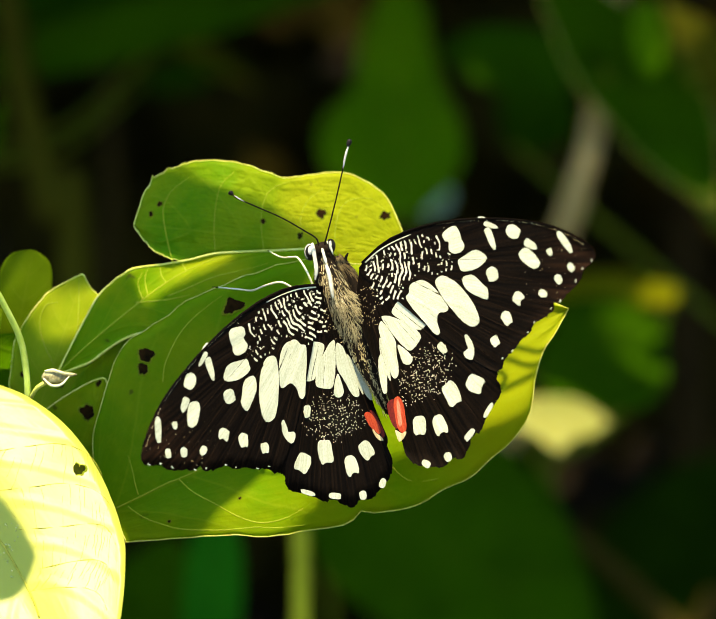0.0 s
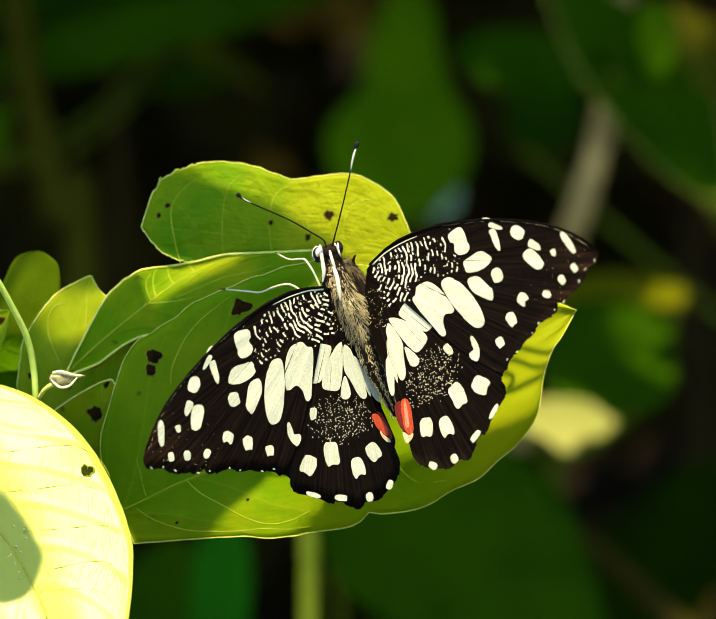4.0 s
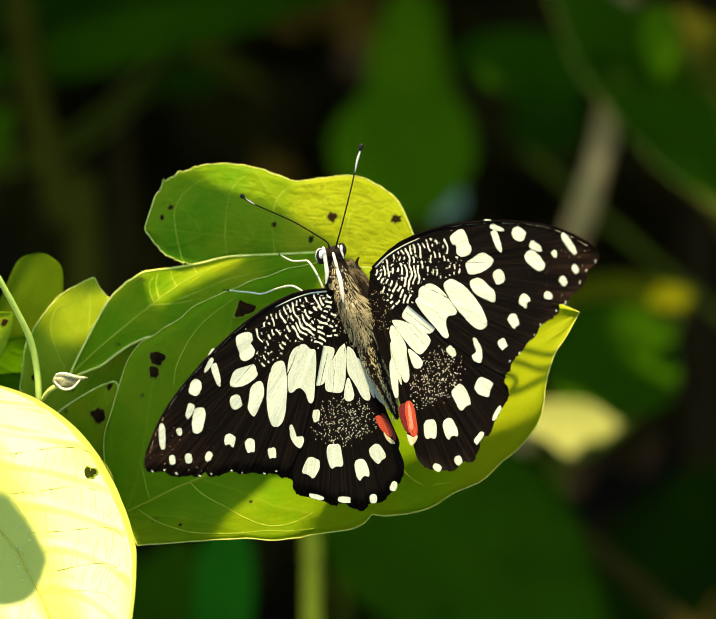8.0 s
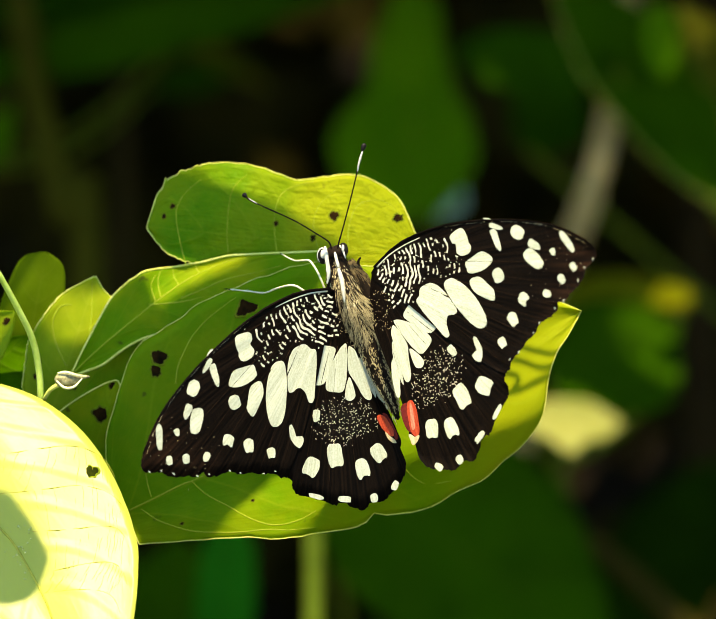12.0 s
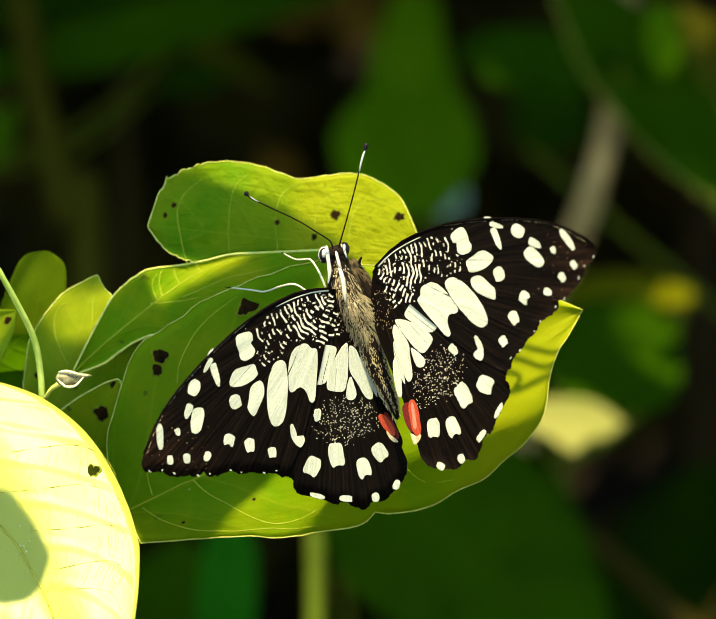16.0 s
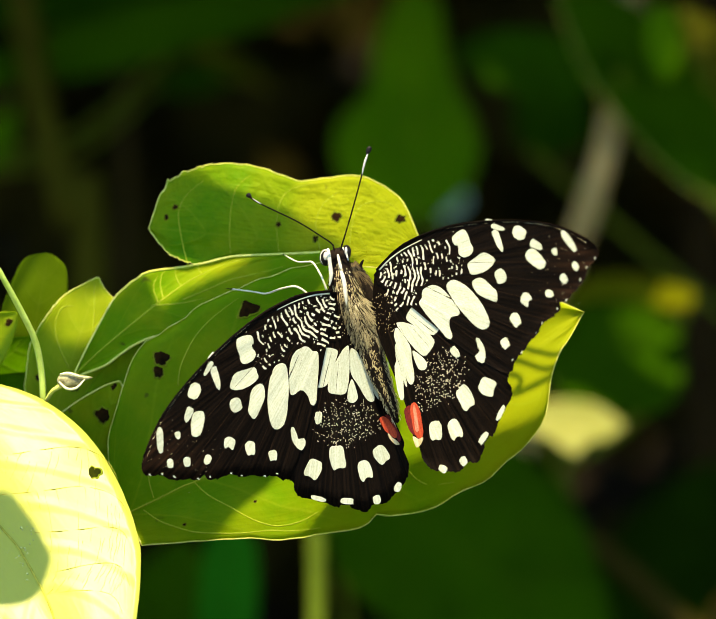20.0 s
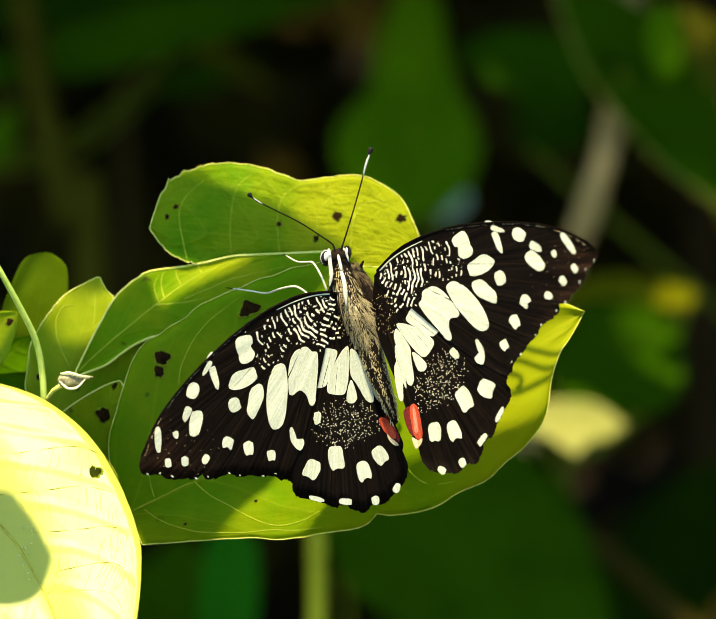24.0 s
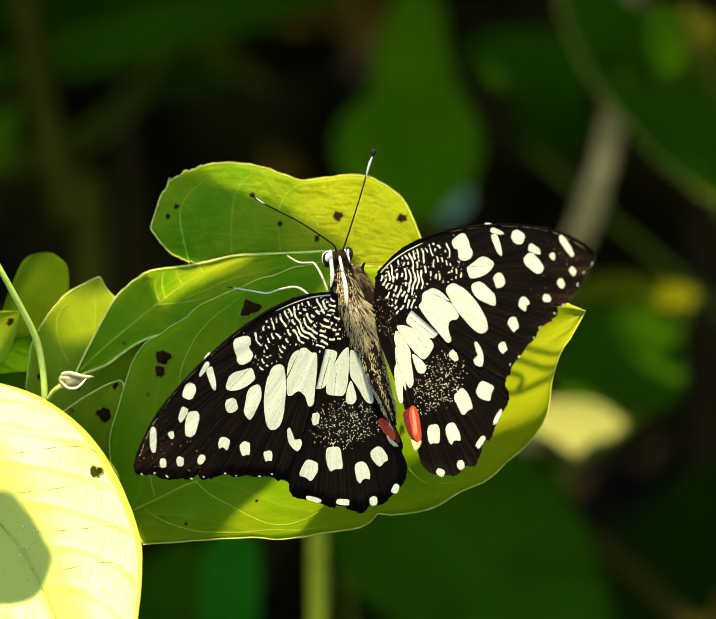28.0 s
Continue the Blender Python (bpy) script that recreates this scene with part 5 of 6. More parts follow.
def butterfly():
    ob = thing("butterfly", "black cream-spotted butterfly with red eyespots, wings spread on leaf", "butterfly", perch(0, 0, 0))
    wings = {}
    for side, at, which in ((-1, left_wing(0, 0, 0), "left"), (1, right_wing(0, 0, 0), "right")):
        rng = random.Random(5)
        fore = part("forewing", wing_mesh("forewing", FORE_EDGE, side, 0.0), ob, "black forewing with cream spots and fine pale lines", at)
        hind = part("hindwing", wing_mesh("hindwing", HIND_EDGE, side, 0.22), ob, "black scalloped hindwing with cream spots and a red eyespot", at)
        add_spots(fore, FORE_SPOTS + FORE_SPOTS_OUTER, side, 0.0, CREAM, "cream scale spot")
        add_patches(fore, FORE_PATCHES, side, 0.0, CREAM, "large cream scale patch", grow=1.03, lift=0.085)
        add_patches(hind, HIND_PATCHES, side, 0.22, CREAM, "long cream scale patch at the wing base", grow=1.04, lift=0.085)
        add_spots(hind, HIND_SPOTS, side, 0.22, CREAM, "cream scale spot")
        add_patches(hind, (DEEP_RED_PATCHES[side],), side, 0.22, RED_DEEP, "dark red half of the eyespot", "red_spot", 0.08)
        add_patches(hind, RED_PATCHES[side][:1], side, 0.22, RED, "orange-red half of the eyespot", "red_spot", 0.11)
        add_patches(hind, RED_PATCHES[side][1:], side, 0.22, GOLD, "pale yellow crescent", "crescent", 0.13)
        add_patches(hind, (INNER_STREAKS[side],), side, 0.22, CREAM, "narrow cream streak along the inner margin", "pale_streak", 0.10)
        if side > 0:
            add_patches(hind, (RED_SHEEN,), side, 0.22, RED_HIGHLIGHT, "pinkish highlight painted down the red eyespot", "red_spot", 0.14)
        fine_lines(fore, side, rng)
        edge = catmull(FORE_EDGE[4:11], 14)
        dashes("costal_dusting", [(e[0] * 0.985, e[1] * 0.985 - 0.25, rng.uniform(0.12, 0.4), rng.uniform(0.05, 0.10), 0.1) for e in edge if rng.random() < 0.6]
               + [(rng.uniform(34, 45.5), rng.uniform(1.5, 13), rng.uniform(0.08, 0.16), 0.08, rng.uniform(0, 3)) for _ in range(40)], side, 0.0, GOLD, fore, "pale dusting along the leading edge")
        dashes("root_dusting", [(rng.uniform(-0.5, 6.0), rng.uniform(-9.5, -2.5), rng.uniform(0.10, 0.3), rng.uniform(0.08, 0.14), rng.uniform(-1.6, -0.6)) for _ in range(110)],
               side, 0.22, GOLD, hind, "sparse pale scales at the wing root")
        dashes("speckle_dusting", hind_marks(rng), side, 0.22, FLECK, hind, "dusting of pale gold specks")
        ridge("costa", fore, [(0.6, 1.0), (5.7, 6.3), (14.9, 10.9), (26.3, 13.8), (37.0, 14.8), (45.0, 13.4)], 0.30, 0.12, side, 0.0, WING, "thick dark leading edge")
        ridge("costal_streak", fore, [(1.2, 1.2), (3.4, 3.6), (6.4, 5.9), (9.6, 7.8)], 0.17, 0.06, side, 0.0, SPECK, "cream streak at the wing root")
        for u, v in ((46.0, 9.6), (44.0, 5.4), (41.2, 1.4), (38.4, -1.5), (36.0, -4.7), (34.7, -7.0), (32.2, -10.6), (30.0, -3.6), (25.0, 13.2)):
            ridge("vein", fore, [(u * 0.36, v * 0.36 + 1.5), (u * 0.7, v * 0.72 + 0.6), (u * 0.975, v * 0.975)], 0.09, 0.06, side, 0.0, VEIN, rise=0.0)
        for u, v in ((32.0, -16.0), (30.2, -21.5), (27.3, -27.2), (22.5, -30.4), (17.0, -30.3)):
            ridge("vein", hind, [(u * 0.25, v * 0.25 - 1), (u * 0.6, v * 0.6), (u * 0.97, v * 0.97)], 0.09, 0.07, side, 0.22, VEIN, rise=0.0)
        for i in range(6, 24):
            u, v = np.array(FORE_EDGE[12]) * (1 - (i - 6) / 18) + np.array(FORE_EDGE[25]) * ((i - 6) / 18)
            if i % 2 == 0:
                k = min(range(11, 26), key=lambda q: (FORE_EDGE[q][0] - u) ** 2 + (FORE_EDGE[q][1] - v) ** 2)
                eu, ev = FORE_EDGE[k]
                add_spots(fore, ((eu * 0.990, ev * 0.990, rng.uniform(0.3, 0.7), rng.uniform(0.14, 0.26), math.degrees(math.atan2(ev, eu)) + 80, 0, 0),), side, 0.0, CREAM, "tiny cream fringe fleck", "fringe_fleck")
        wings[which] = (fore, hind)

    # the body's line from head to tail
    spine = [(-2.08, 7.98, -1.30), (-1.36, 5.90, -1.30), (-0.16, 1.44, -1.60), (1.91, -3.19, -2.20), (3.99, -7.59, -3.10), (6.07, -13.44, -3.80), (8.45, -18.90, -4.80), (9.70, -22.30, -5.90)]

    def lathe(name, i0, i1, radii, mat, label, sides=16):
        v, f = tube(spine[i0:i1 + 1], radii, sides, 5)
        return part(name, mesh_of(name, v, f, mat), ob, label)

    head = lathe("head", 0, 1, [0.7, 1.75, 1.9, 1.5], FUR_DARK, "black head with cream stripes")
    thorax = lathe("thorax", 1, 4, [1.5, 2.05, 2.55, 2.6, 2.4, 2.2], FUR_DARK, "furry black thorax")
    abdomen = lathe("abdomen", 4, 7, [2.2, 2.1, 1.75, 1.25, 0.7, 0.15], FUR_DARK, "tapering black abdomen with pale yellow stripes")

    def ball(name, c, r, mat, parent, label, squash=(1, 1, 1)):
        bm = bmesh.new()
        bmesh.ops.create_uvsphere(bm, u_segments=16, v_segments=10, radius=1)
        for q in bm.verts:
            q.co = Vector(c) * MM + Vector((q.co.x * squash[0], q.co.y * squash[1], q.co.z * squash[2])) * r * MM
        me = bpy.data.meshes.new(name)
        bm.to_mesh(me)
        bm.free()
        me.polygons.foreach_set("use_smooth", [True] * len(me.polygons))
        me.materials.append(mat)
        return part(name, me, parent, label)

    def strip(name, pts, r, mat, parent, label, flat=0.5, sides=7):
        v, f = tube(pts, r, sides, 5, flat)
        return part(name, mesh_of(name, v, f, mat), parent, label)

    for c, k in (((-3.75, 6.38, -0.60), -1), ((-0.20, 7.35, -0.90), 1)):
        eye = ball("eye", c, 1.35, EYE_BLACK, head, "glossy black compound eye", (0.82 if k < 0 else 0.66, 1.15 if k < 0 else 1.0, 0.9))
        strip("eye_ring", [Vector(c) + Vector((0.95 * math.cos(t) * 0.9, 1.25 * math.sin(t), 0.62)) for t in np.linspace(-1.2, 4.2, 8)], [0.12, 0.16, 0.16, 0.12], FUR_CREAM, eye, "cream ring round the eye", 1.0, 6) if k < 0 else None
        ball("eye_patch", Vector(c) + Vector((-0.02 * k, 0.22, 1.05)), 0.62, FUR_CREAM, head, "cream patch by the eye", (0.68 if k < 0 else 0.42, 1.25, 0.6))
    # cream stripes over head and thorax
    strip("stripe", [(-3.34, 7.96, 0.30), (-3.26, 7.00, 0.80), (-2.94, 5.17, 0.80), (-2.70, 3.18, 0.90), (-2.94, 1.43, 0.60)], [0.12, 0.34, 0.40, 0.34, 0.40, 0.27, 0.10], FUR_CREAM, thorax, "cream stripe on the thorax")
    strip("stripe", [(-1.67, 7.00, 0.50), (-1.35, 5.72, 0.90), (-0.95, 4.29, 1.10)], [0.13, 0.29, 0.26, 0.32, 0.16], FUR_CREAM, thorax, "cream stripe on the thorax")
    strip("stripe", [(-1.03, 4.13, 1.10), (-0.47, 2.38, 1.30), (-0.07, -0.01, 1.40), (0.16, -1.76, 1.20)], [0.20, 0.38, 0.35, 0.38, 0.29, 0.06], FUR_CREAM, thorax, "cream stripe on the thorax")
    strip("stripe", [(-0.80, 8.20, -0.20), (-0.24, 7.32, 0.20), (0.24, 5.89, 0.40)], [0.12, 0.24, 0.19, 0.08], FUR_CREAM, head, "short cream stripe by the eye")
    # fur: tan hairs over thorax and wing roots
    rng = random.Random(12)

    # the body's half width along that line
    GIRTH = ((0, 0.07, 0.143, 0.23, 0.31, 0.40, 0.49, 0.571, 0.657, 0.743, 0.829, 0.914, 1), (0.9, 1.75, 1.5, 2.05, 2.55, 2.6, 2.4, 2.2, 2.1, 1.75, 1.25, 0.7, 0.15))

    def fur(name, count, mat, spread, length, parent, label, a0, a1, wide=0.05, flare=0.16, rows=(), path=None, girth=1.0):
        verts, faces = [], []
        line = catmull(path or spine, 8)
        for _ in range(count):
            i = rng.randint(int(a0 * (len(line) - 2)), int(a1 * (len(line) - 2)))
            c, d = Vector(line[i]).lerp(Vector(line[i + 1]), rng.random()), (Vector(line[i + 1]) - Vector(line[i])).normalized()
            x = d.cross(Vector((0, 0, 1))).normalized()
            t = rng.choice(rows) + rng.gauss(0, 0.13) if rows else rng.uniform(-1.25, 1.25)
            r = spread + (girth if path else float(np.interp(i / len(line), GIRTH[0], GIRTH[1])))
            root = c + (x * math.sin(t) + Vector((0, 0, 1)) * math.cos(t)) * r
            way = (d + x * (math.sin(t) * flare + rng.uniform(-0.18, 0.18)) + Vector((0, 0, rng.uniform(0.0, 0.12)))).normalized()
            L = rng.uniform(*length)
            y = way.cross(Vector((0, 0, 1))).normalized() * wide
            mid, end = root + way * L * 0.55 + Vector((0, 0, 0.05)), root + way * L - Vector((0, 0, 0.15 * L))
            k = len(verts)
            verts += [(root - y) * MM, (root + y) * MM, (mid + y * 0.8) * MM, (mid - y * 0.8) * MM, end * MM]
            faces += [(k, k + 1, k + 2, k + 3), (k + 3, k + 2, k + 4)]
        tagged(part(name, mesh_of(name, verts, faces, mat, smooth=False), parent, label), kind="stuff")

    fur("fur", 560, FUR_TAN, 0.0, (1.4, 3.0), thorax, "tan hairs on the thorax", 0.27, 0.56, 0.05)
    fur("fur", 760, FUR_DARK, 0.02, (1.0, 2.4), thorax, "dark brown hairs on the thorax", 0.14, 0.60, 0.05)
    fur("fur", 240, FUR_TAN, 0.04, (0.5, 1.2), thorax, "row of short golden hairs beside the stripe", 0.18, 0.50, 0.06, 0.05, (0.35, 0.45))
    fur("fur", 260, FUR_GOLD, 0.06, (0.25, 0.6), thorax, "bright flecks of golden scales on the thorax", 0.20, 0.60, 0.07, 0.05)
    fur("fur", 900, FUR_TAN, 0.04, (0.22, 0.5), abdomen, "rows of short golden scales along the abdomen", 0.54, 0.93, 0.065, 0.05, (-1.05, -0.8, -0.1, 0.1, 0.8, 1.0))
    fur("fur", 620, FUR_DARK, 0.06, (0.3, 0.8), abdomen, "short dark scales along the abdomen", 0.54, 0.97, 0.07, 0.05, (-0.45, 0.45))
    fur("fur", 36, FUR_GOLD, 0.08, (0.5, 1.3), abdomen, "pale hairs along the sides of the abdomen", 0.60, 0.985, 0.06, 0.06, (-1.3, 1.2))
    fur("fur", 150, FUR_DARK, 0.0, (1.4, 2.6), thorax, "dark hairs over the wing roots", 0.14, 0.44, 0.06, 0.7)
    fur("fur", 200, FUR_DARK, -0.2, (2.0, 4.0), thorax, "long dark hairs over the wing root", 0.20, 0.46, 0.07, 0.55, (1.15, 1.3))
    fur("fur", 110, FUR_TAN, 0.0, (1.2, 3.0), thorax, "pale hairs over the wing roots", 0.18, 0.56, 0.04, 0.5, (1.0, 1.25))
    tuft = [(1.6, -1.2, -1.0), (3.2, -4.0, -1.4), (4.6, -6.6, -2.0), (5.4, -9.0, -2.6)]
    fur("fur", 130, FUR_TAN, 0.5, (1.6, 3.4), thorax, "long tan hairs at the end of the thorax", 0.0, 0.9, 0.035, 0.75, (0.5, 0.9, 1.3), tuft, 1.4)
    fur("fur", 120, FUR_TAN, 0.6, (1.6, 3.0), thorax, "long tan hairs beside the abdomen", 0.0, 0.9, 0.04, 0.5, (-1.2, -0.8, -0.3), tuft, 1.4)
    shoulder = [(0.56, 5.43, -1.60), (3.03, 2.24, -1.60), (4.87, -1.59, -2.00), (6.23, -5.75, -2.60), (7.03, -7.99, -3.20)]
    strip("shoulder", shoulder, [0.5, 1.25, 1.4, 1.2, 0.8, 0.3], FUR_DARK, thorax, "dark furry shoulder beside the wing root", 1.0, 10)
    fur("fur", 700, FUR_BROWN, 0.12, (1.0, 2.6), thorax, "brown hairs on the shoulder", 0.0, 0.85, 0.05, 0.25, (), shoulder)
    fur("fur", 35, FUR_TAN, 0.05, (0.8, 2.2), thorax, "pale hairs on the shoulder", 0.0, 0.85, 0.035, 0.25, (), shoulder)
    fur("fur", 160, FUR_DARK, -0.05, (0.5, 1.0), head, "short dark hairs on the head", 0.0, 0.16, 0.04)

    # feelers, with pale and dark bands and a club
    def feeler(pts, pale, thickness):
        line = catmull(pts, 10)
        n = len(line)
        v, f = tube(pts, [0.17, 0.13, 0.12, 0.13, 0.17], 7, 8)
        a = part("antenna", mesh_of("antenna", v, f, FUR_DARK), ob, "thin black antenna with a club")
        i0, i1 = int(n * pale[0]), int(n * pale[1])
        strip("pale_band", [Vector(line[i]) + Vector((0.04, 0, 0.06)) for i in (i0, (i0 + i1) // 2, i1)], [0.03, 0.12 * thickness, 0.15 * thickness, 0.05], FUR_CREAM, a, "pale band below the club", 1.0, 6)
        strip("club", [line[int(n * 0.9)], line[int(n * 0.95)], line[-1]], [0.2, 0.42, 0.44, 0.22], EYE_BLACK, a, "black club at the tip", 1.0, 8)

    feeler([(-2.23, 7.48, 1.30), (-2.70, 8.75, 1.80), (-4.76, 10.08, 3.00), (-8.71, 12.35, 5.00), (-13.82, 14.61, 7.00), (-16.35, 15.79, 7.50), (-17.61, 16.90, 7.50)], (0.62, 0.9), 0.55)
    feeler([(-1.19, 7.64, 1.30), (-0.87, 8.91, 1.80), (-0.15, 11.51, 3.00), (0.97, 15.84, 5.00), (2.00, 20.16, 6.50), (2.63, 23.32, 7.00), (3.42, 25.77, 7.00)], (0.66, 0.93), 1.4)

    # legs
    def leg(pts, r=0.20):
        v, f = tube(pts, [r, r * 0.95, r * 0.8, r * 0.5], 7, 5)
        g = part("leg", mesh_of("leg", v, f, LEG), ob, "thin cream leg gripping the leaf")
        v, f = tube([pts[-1], Vector(pts[-1]) * 2 - Vector(pts[-2]) * 1.0 if (Vector(pts[-1]) - Vector(pts[-2])).length < 1.6 else Vector(pts[-1]) + (Vector(pts[-1]) - Vector(pts[-2])).normalized() * 1.4], [0.12, 0.07], 5, 2)
        part("foot", mesh_of("foot", v, f, FUR_DARK), g, "dark clawed foot")

    leg([(-3.36, 0.64, -1.00), (-4.47, 3.19, -0.60), (-5.92, 5.36, -1.40), (-7.06, 5.54, -3.60), (-8.86, 5.57, -7.00), (-11.07, 6.70, -15.00)])
    leg([(-6.56, -0.15, -2.00), (-8.80, 1.13, -2.40), (-11.57, 0.66, -5.50), (-14.06, -0.21, -10.00), (-16.62, 0.04, -13.00), (-20.16, 0.38, -15.20)])
    strip("wing_root", [(3.19, 2.72, -1.40), (2.55, 4.16, -1.10), (2.47, 5.27, -0.80), (2.87, 6.14, -0.40)], [0.8, 0.6, 0.34, 0.26, 0.12], FUR_DARK, thorax, "short dark tuft at the wing root", 1.0, 7)
    return ob, wings


insect, WINGS = butterfly()


# ---- what moves ----
def motions():
    walk(insect, [
        (0, perch(0.07, 0.09, 0.53)),
        (0.5, perch(0.02, 0.11, 0.52)),
        (1, perch(0.02, 0.09, 0.58)),
        (1.5, perch(0.04, 0.05, 0.67)),
        (2, perch(0.03, 0.04, 0.61)),
        (2.5, perch(0.02, 0.05, 0.47)),
        (3, perch(0.02, 0.03, 0.40)),
        (3.5, perch(0.04, -0.03, 0.53)),
        (5.5, perch(-0.09, 0.05, 0.23)),
        (6, perch(-0.03, -0.01, 0.27)),
        (6.5, perch(-0.01, -0.03, 0.24)),
        (7, perch(-0.01, -0.03, 0.10)),
        (7.5, perch(-0.01, -0.04, 0.02)),
        (8, perch(-0.02, -0.04, -0.05)),
        (8.5, perch(-0.07, -0.06, -0.17)),
        (9, perch(-0.08, -0.07, -0.17)),
        (9.5, perch(-0.07, -0.07, -0.12)),
        (10, perch(-0.09, -0.12, -0.20)),
        (10.5, perch(-0.09, -0.18, -0.27)),
        (11, perch(-0.06, -0.19, -0.33)),
        (11.5, perch(-0.08, -0.20, -0.44)),
        (12, perch(-0.11, -0.22, -0.50)),
        (12.5, perch(-0.14, -0.22, -0.52)),
        (14.5, perch(-0.14, -0.21, -0.78)),
        (15, perch(-0.13, -0.27, -0.82)),
        (15.5, perch(-0.15, -0.30, -0.97)),
        (16, perch(-0.17, -0.31, -1.03)),
        (16.5, perch(-0.16, -0.33, -1.02)),
        (17, perch(-0.12, -0.35, -1.04)),
        (17.5, perch(-0.11, -0.36, -1.12)),
        (18, perch(-0.12, -0.35, -1.27)),
        (18.5, perch(-0.12, -0.36, -1.42)),
        (19, perch(-0.13, -0.43, -1.54)),
        (19.5, perch(-0.15, -0.45, -1.66)),
        (20, perch(-0.16, -0.45, -1.74)),
        (20.5, perch(-0.17, -0.48, -1.68)),
        (21, perch(-0.14, -0.54, -1.60)),
        (21.5, perch(-0.12, -0.58, -1.59)),
        (23.5, perch(-0.26, -0.59, -2.40)),
        (24, perch(-0.28, -0.63, -2.40)),
        (24.5, perch(-0.27, -0.68, -2.41)),
        (25, perch(-0.23, -0.74, -2.48)),
        (25.5, perch(-0.22, -0.74, -2.68)),
        (26, perch(-0.24, -0.71, -2.97)),
        (26.5, perch(-0.21, -0.86, -2.71)),
        (27, perch(-0.21, -0.94, -2.97)),
        (27.5, perch(-0.30, -0.91, -3.30)),
        (28, perch(-0.30, -0.92, -3.30)),
    ])
    for ob in WINGS["left"]:
        walk(ob, [
        (0, left_wing(1.60, 3.00, -1.20)),
        (0.5, left_wing(1.47, 2.58, -1.20)),
        (1, left_wing(1.27, 2.27, -1.27)),
        (1.5, left_wing(1.07, 2.08, -1.35)),
        (2, left_wing(1.00, 1.85, -1.23)),
        (2.5, left_wing(1.07, 1.55, -1.00)),
        (3, left_wing(1.18, 1.30, -0.88)),
        (3.5, left_wing(1.10, 1.00, -0.90)),
        (5.5, left_wing(0.50, 0.30, -0.20)),
        (6, left_wing(0.35, 0.07, -0.30)),
        (6.5, left_wing(0.27, -0.15, -0.28)),
        (7, left_wing(0.22, -0.17, -0.12)),
        (7.5, left_wing(0.15, -0.15, -0.05)),
        (8, left_wing(0.10, -0.15, 0.03)),
        (8.5, left_wing(0.03, -0.20, 0.15)),
        (9, left_wing(-0.12, -0.47, 0.20)),
        (9.5, left_wing(-0.12, -0.88, 0.28)),
        (10, left_wing(-0.08, -1.00, 0.40)),
        (10.5, left_wing(-0.28, -1.27, 0.45)),
        (11, left_wing(-0.62, -1.90, 0.52)),
        (11.5, left_wing(-0.82, -2.20, 0.65)),
        (12, left_wing(-0.82, -2.18, 0.75)),
        (12.5, left_wing(-0.80, -2.10, 0.90)),
        (14.5, left_wing(-1.20, -3.20, 1.30)),
        (15, left_wing(-1.35, -2.82, 1.20)),
        (15.5, left_wing(-1.40, -2.33, 1.25)),
        (16, left_wing(-1.25, -2.12, 1.28)),
        (16.5, left_wing(-1.07, -2.15, 1.25)),
        (17, left_wing(-1.00, -2.28, 1.32)),
        (17.5, left_wing(-1.00, -2.38, 1.52)),
        (18, left_wing(-1.30, -2.33, 1.72)),
        (18.5, left_wing(-1.58, -2.48, 1.80)),
        (19, left_wing(-1.48, -2.60, 1.80)),
        (19.5, left_wing(-1.43, -2.55, 1.93)),
        (20, left_wing(-1.68, -2.70, 2.15)),
        (20.5, left_wing(-1.80, -3.00, 2.17)),
        (21, left_wing(-1.75, -3.20, 2.05)),
        (21.5, left_wing(-1.80, -3.20, 2.00)),
        (23.5, left_wing(-2.10, -3.20, 2.40)),
        (24, left_wing(-2.03, -3.12, 2.45)),
        (24.5, left_wing(-2.08, -3.20, 2.42)),
        (25, left_wing(-2.10, -3.58, 2.52)),
        (25.5, left_wing(-2.33, -4.05, 2.82)),
        (26, left_wing(-2.90, -4.30, 3.10)),
        (26.5, left_wing(-3.40, -6.40, 2.80)),
        (27, left_wing(-2.50, -6.20, 3.10)),
        (27.5, left_wing(-3.10, -6.10, 3.20)),
        (28, left_wing(-2.70, -5.90, 3.30)),
        ])
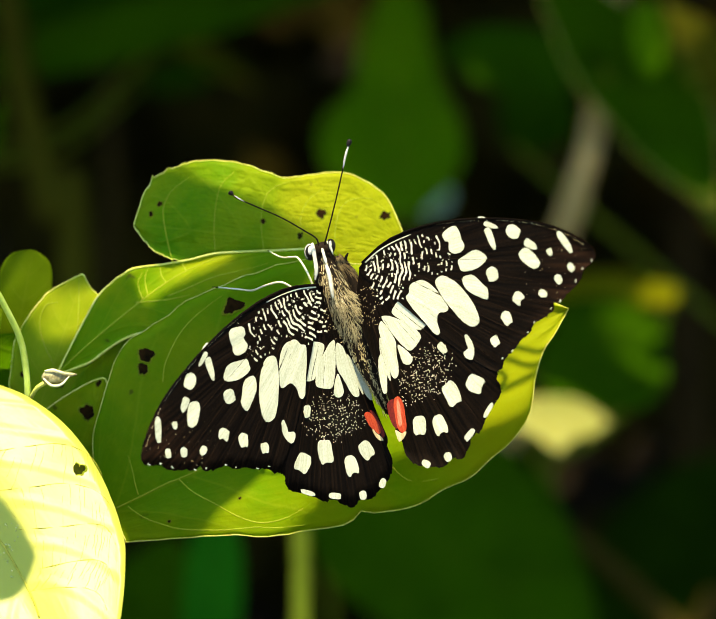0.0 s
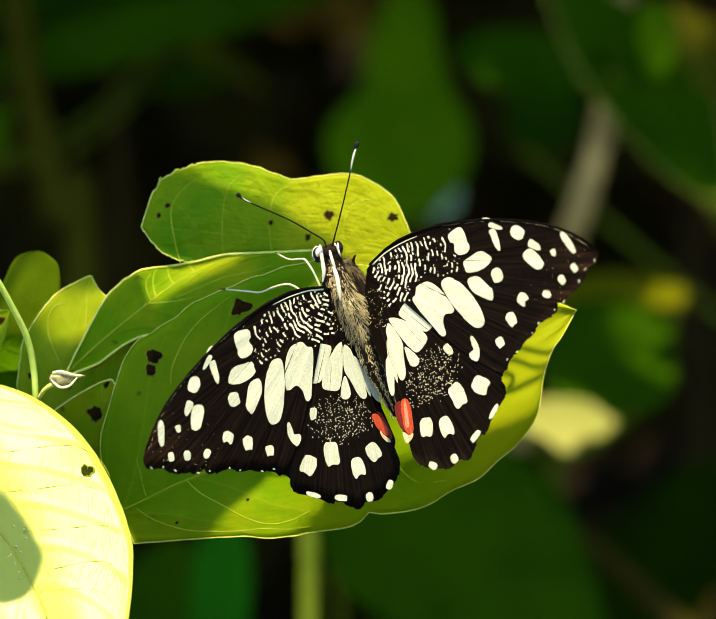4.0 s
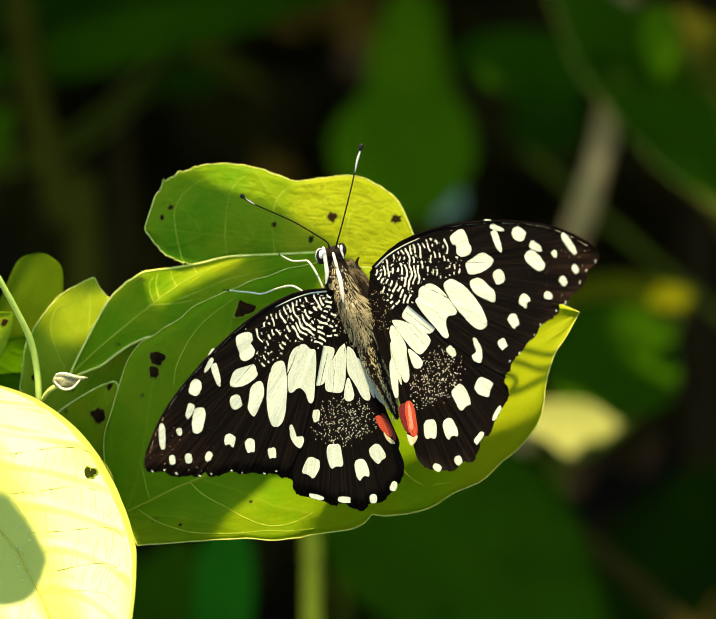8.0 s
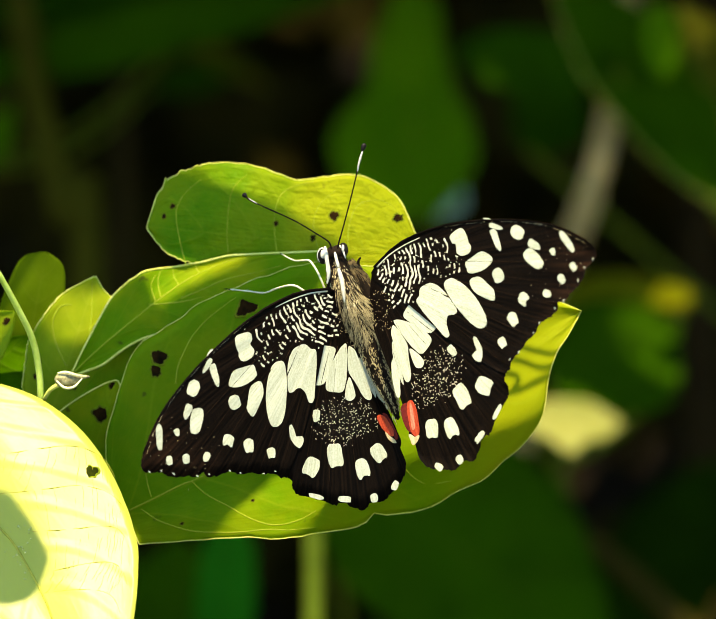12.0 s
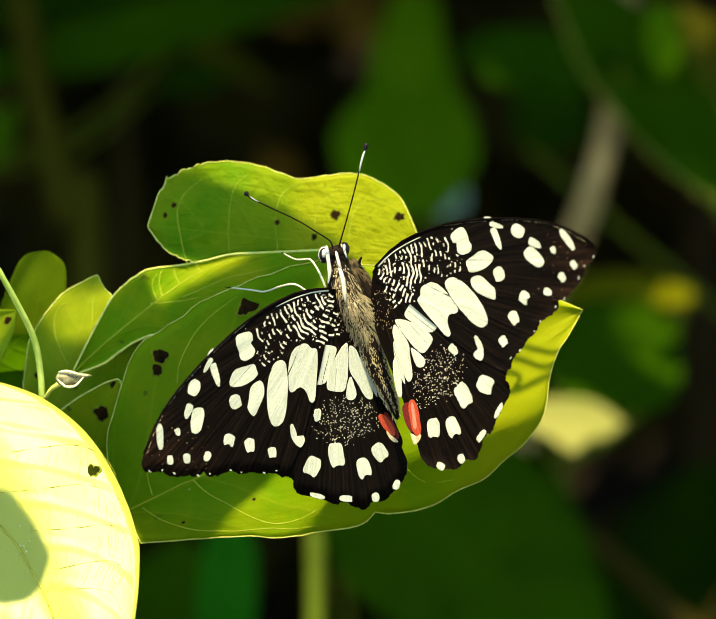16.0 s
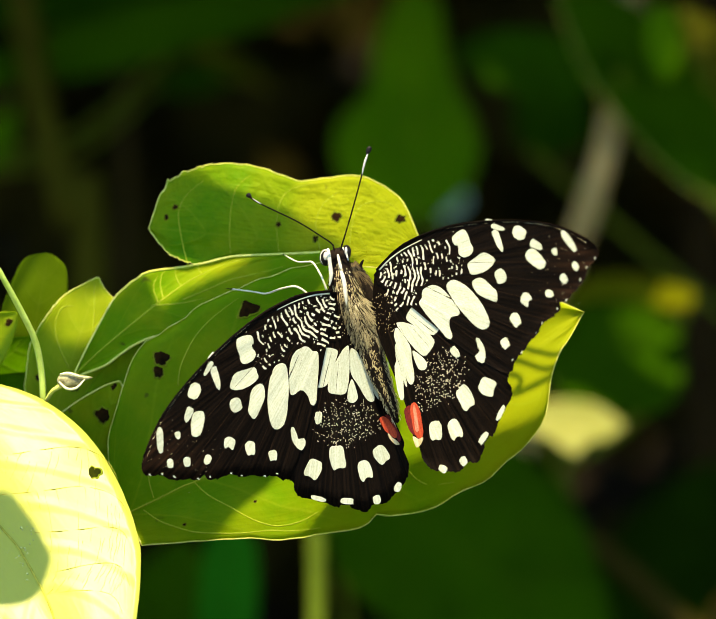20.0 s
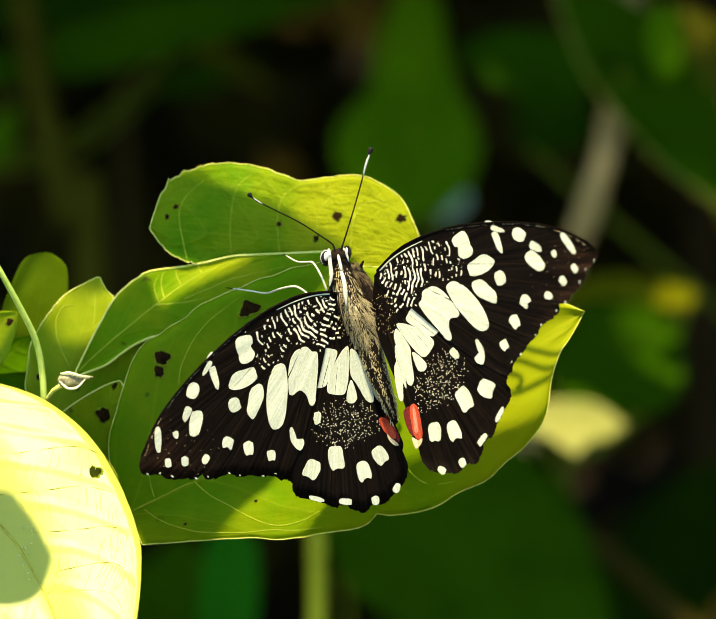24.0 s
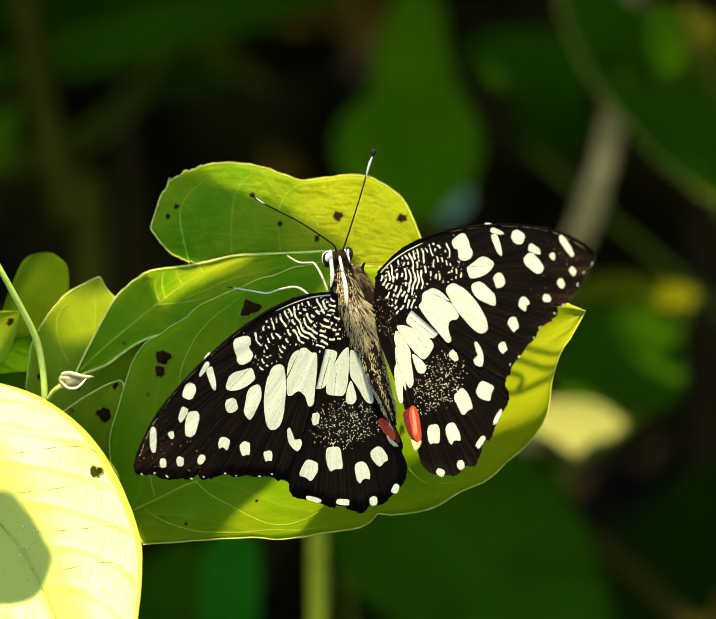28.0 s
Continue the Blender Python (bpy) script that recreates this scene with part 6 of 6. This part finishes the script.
    for ob in WINGS["right"]:
        walk(ob, [
        (0, right_wing(-1.20, 2.20, -1.00)),
        (0.5, right_wing(-0.85, 1.93, -1.02)),
        (1, right_wing(-0.92, 1.77, -1.08)),
        (1.5, right_wing(-1.10, 1.53, -1.03)),
        (2, right_wing(-0.97, 1.25, -0.88)),
        (2.5, right_wing(-0.85, 1.12, -0.73)),
        (3, right_wing(-0.93, 1.00, -0.60)),
        (3.5, right_wing(-1.20, 0.70, -0.60)),
        (5.5, right_wing(-0.10, 0.20, -0.40)),
        (6, right_wing(-0.23, 0.03, -0.28)),
        (6.5, right_wing(-0.30, -0.25, -0.12)),
        (7, right_wing(-0.33, -0.30, 0.00)),
        (7.5, right_wing(-0.30, -0.20, 0.05)),
        (8, right_wing(-0.10, -0.17, 0.12)),
        (8.5, right_wing(0.12, -0.28, 0.30)),
        (9, right_wing(0.20, -0.50, 0.38)),
        (9.5, right_wing(0.23, -0.72, 0.38)),
        (10, right_wing(0.33, -0.75, 0.47)),
        (10.5, right_wing(0.30, -0.93, 0.60)),
        (11, right_wing(0.23, -1.38, 0.70)),
        (11.5, right_wing(0.30, -1.60, 0.85)),
        (12, right_wing(0.33, -1.45, 1.02)),
        (12.5, right_wing(0.40, -1.10, 1.10)),
        (14.5, right_wing(1.00, -2.20, 1.40)),
        (15, right_wing(0.90, -2.15, 1.50)),
        (15.5, right_wing(0.82, -1.80, 1.70)),
        (16, right_wing(0.65, -1.60, 1.80)),
        (16.5, right_wing(0.48, -1.55, 1.80)),
        (17, right_wing(0.47, -1.55, 1.85)),
        (17.5, right_wing(0.47, -1.60, 1.98)),
        (18, right_wing(0.62, -1.62, 2.10)),
        (18.5, right_wing(0.85, -1.80, 2.23)),
        (19, right_wing(0.88, -1.83, 2.38)),
        (19.5, right_wing(0.88, -1.55, 2.58)),
        (20, right_wing(0.90, -1.45, 2.75)),
        (20.5, right_wing(0.85, -1.65, 2.78)),
        (21, right_wing(0.75, -1.90, 2.78)),
        (21.5, right_wing(0.70, -2.00, 2.80)),
        (23.5, right_wing(1.30, -2.00, 3.00)),
        (24, right_wing(1.30, -1.78, 3.00)),
        (24.5, right_wing(1.20, -1.80, 3.08)),
        (25, right_wing(1.12, -2.10, 3.27)),
        (25.5, right_wing(1.40, -2.45, 3.48)),
        (26, right_wing(1.90, -2.70, 3.60)),
        (26.5, right_wing(1.70, -3.60, 3.50)),
        (27, right_wing(1.70, -3.60, 3.80)),
        (27.5, right_wing(1.90, -3.10, 3.60)),
        (28, right_wing(1.60, -2.80, 3.50)),
        ])


motions()
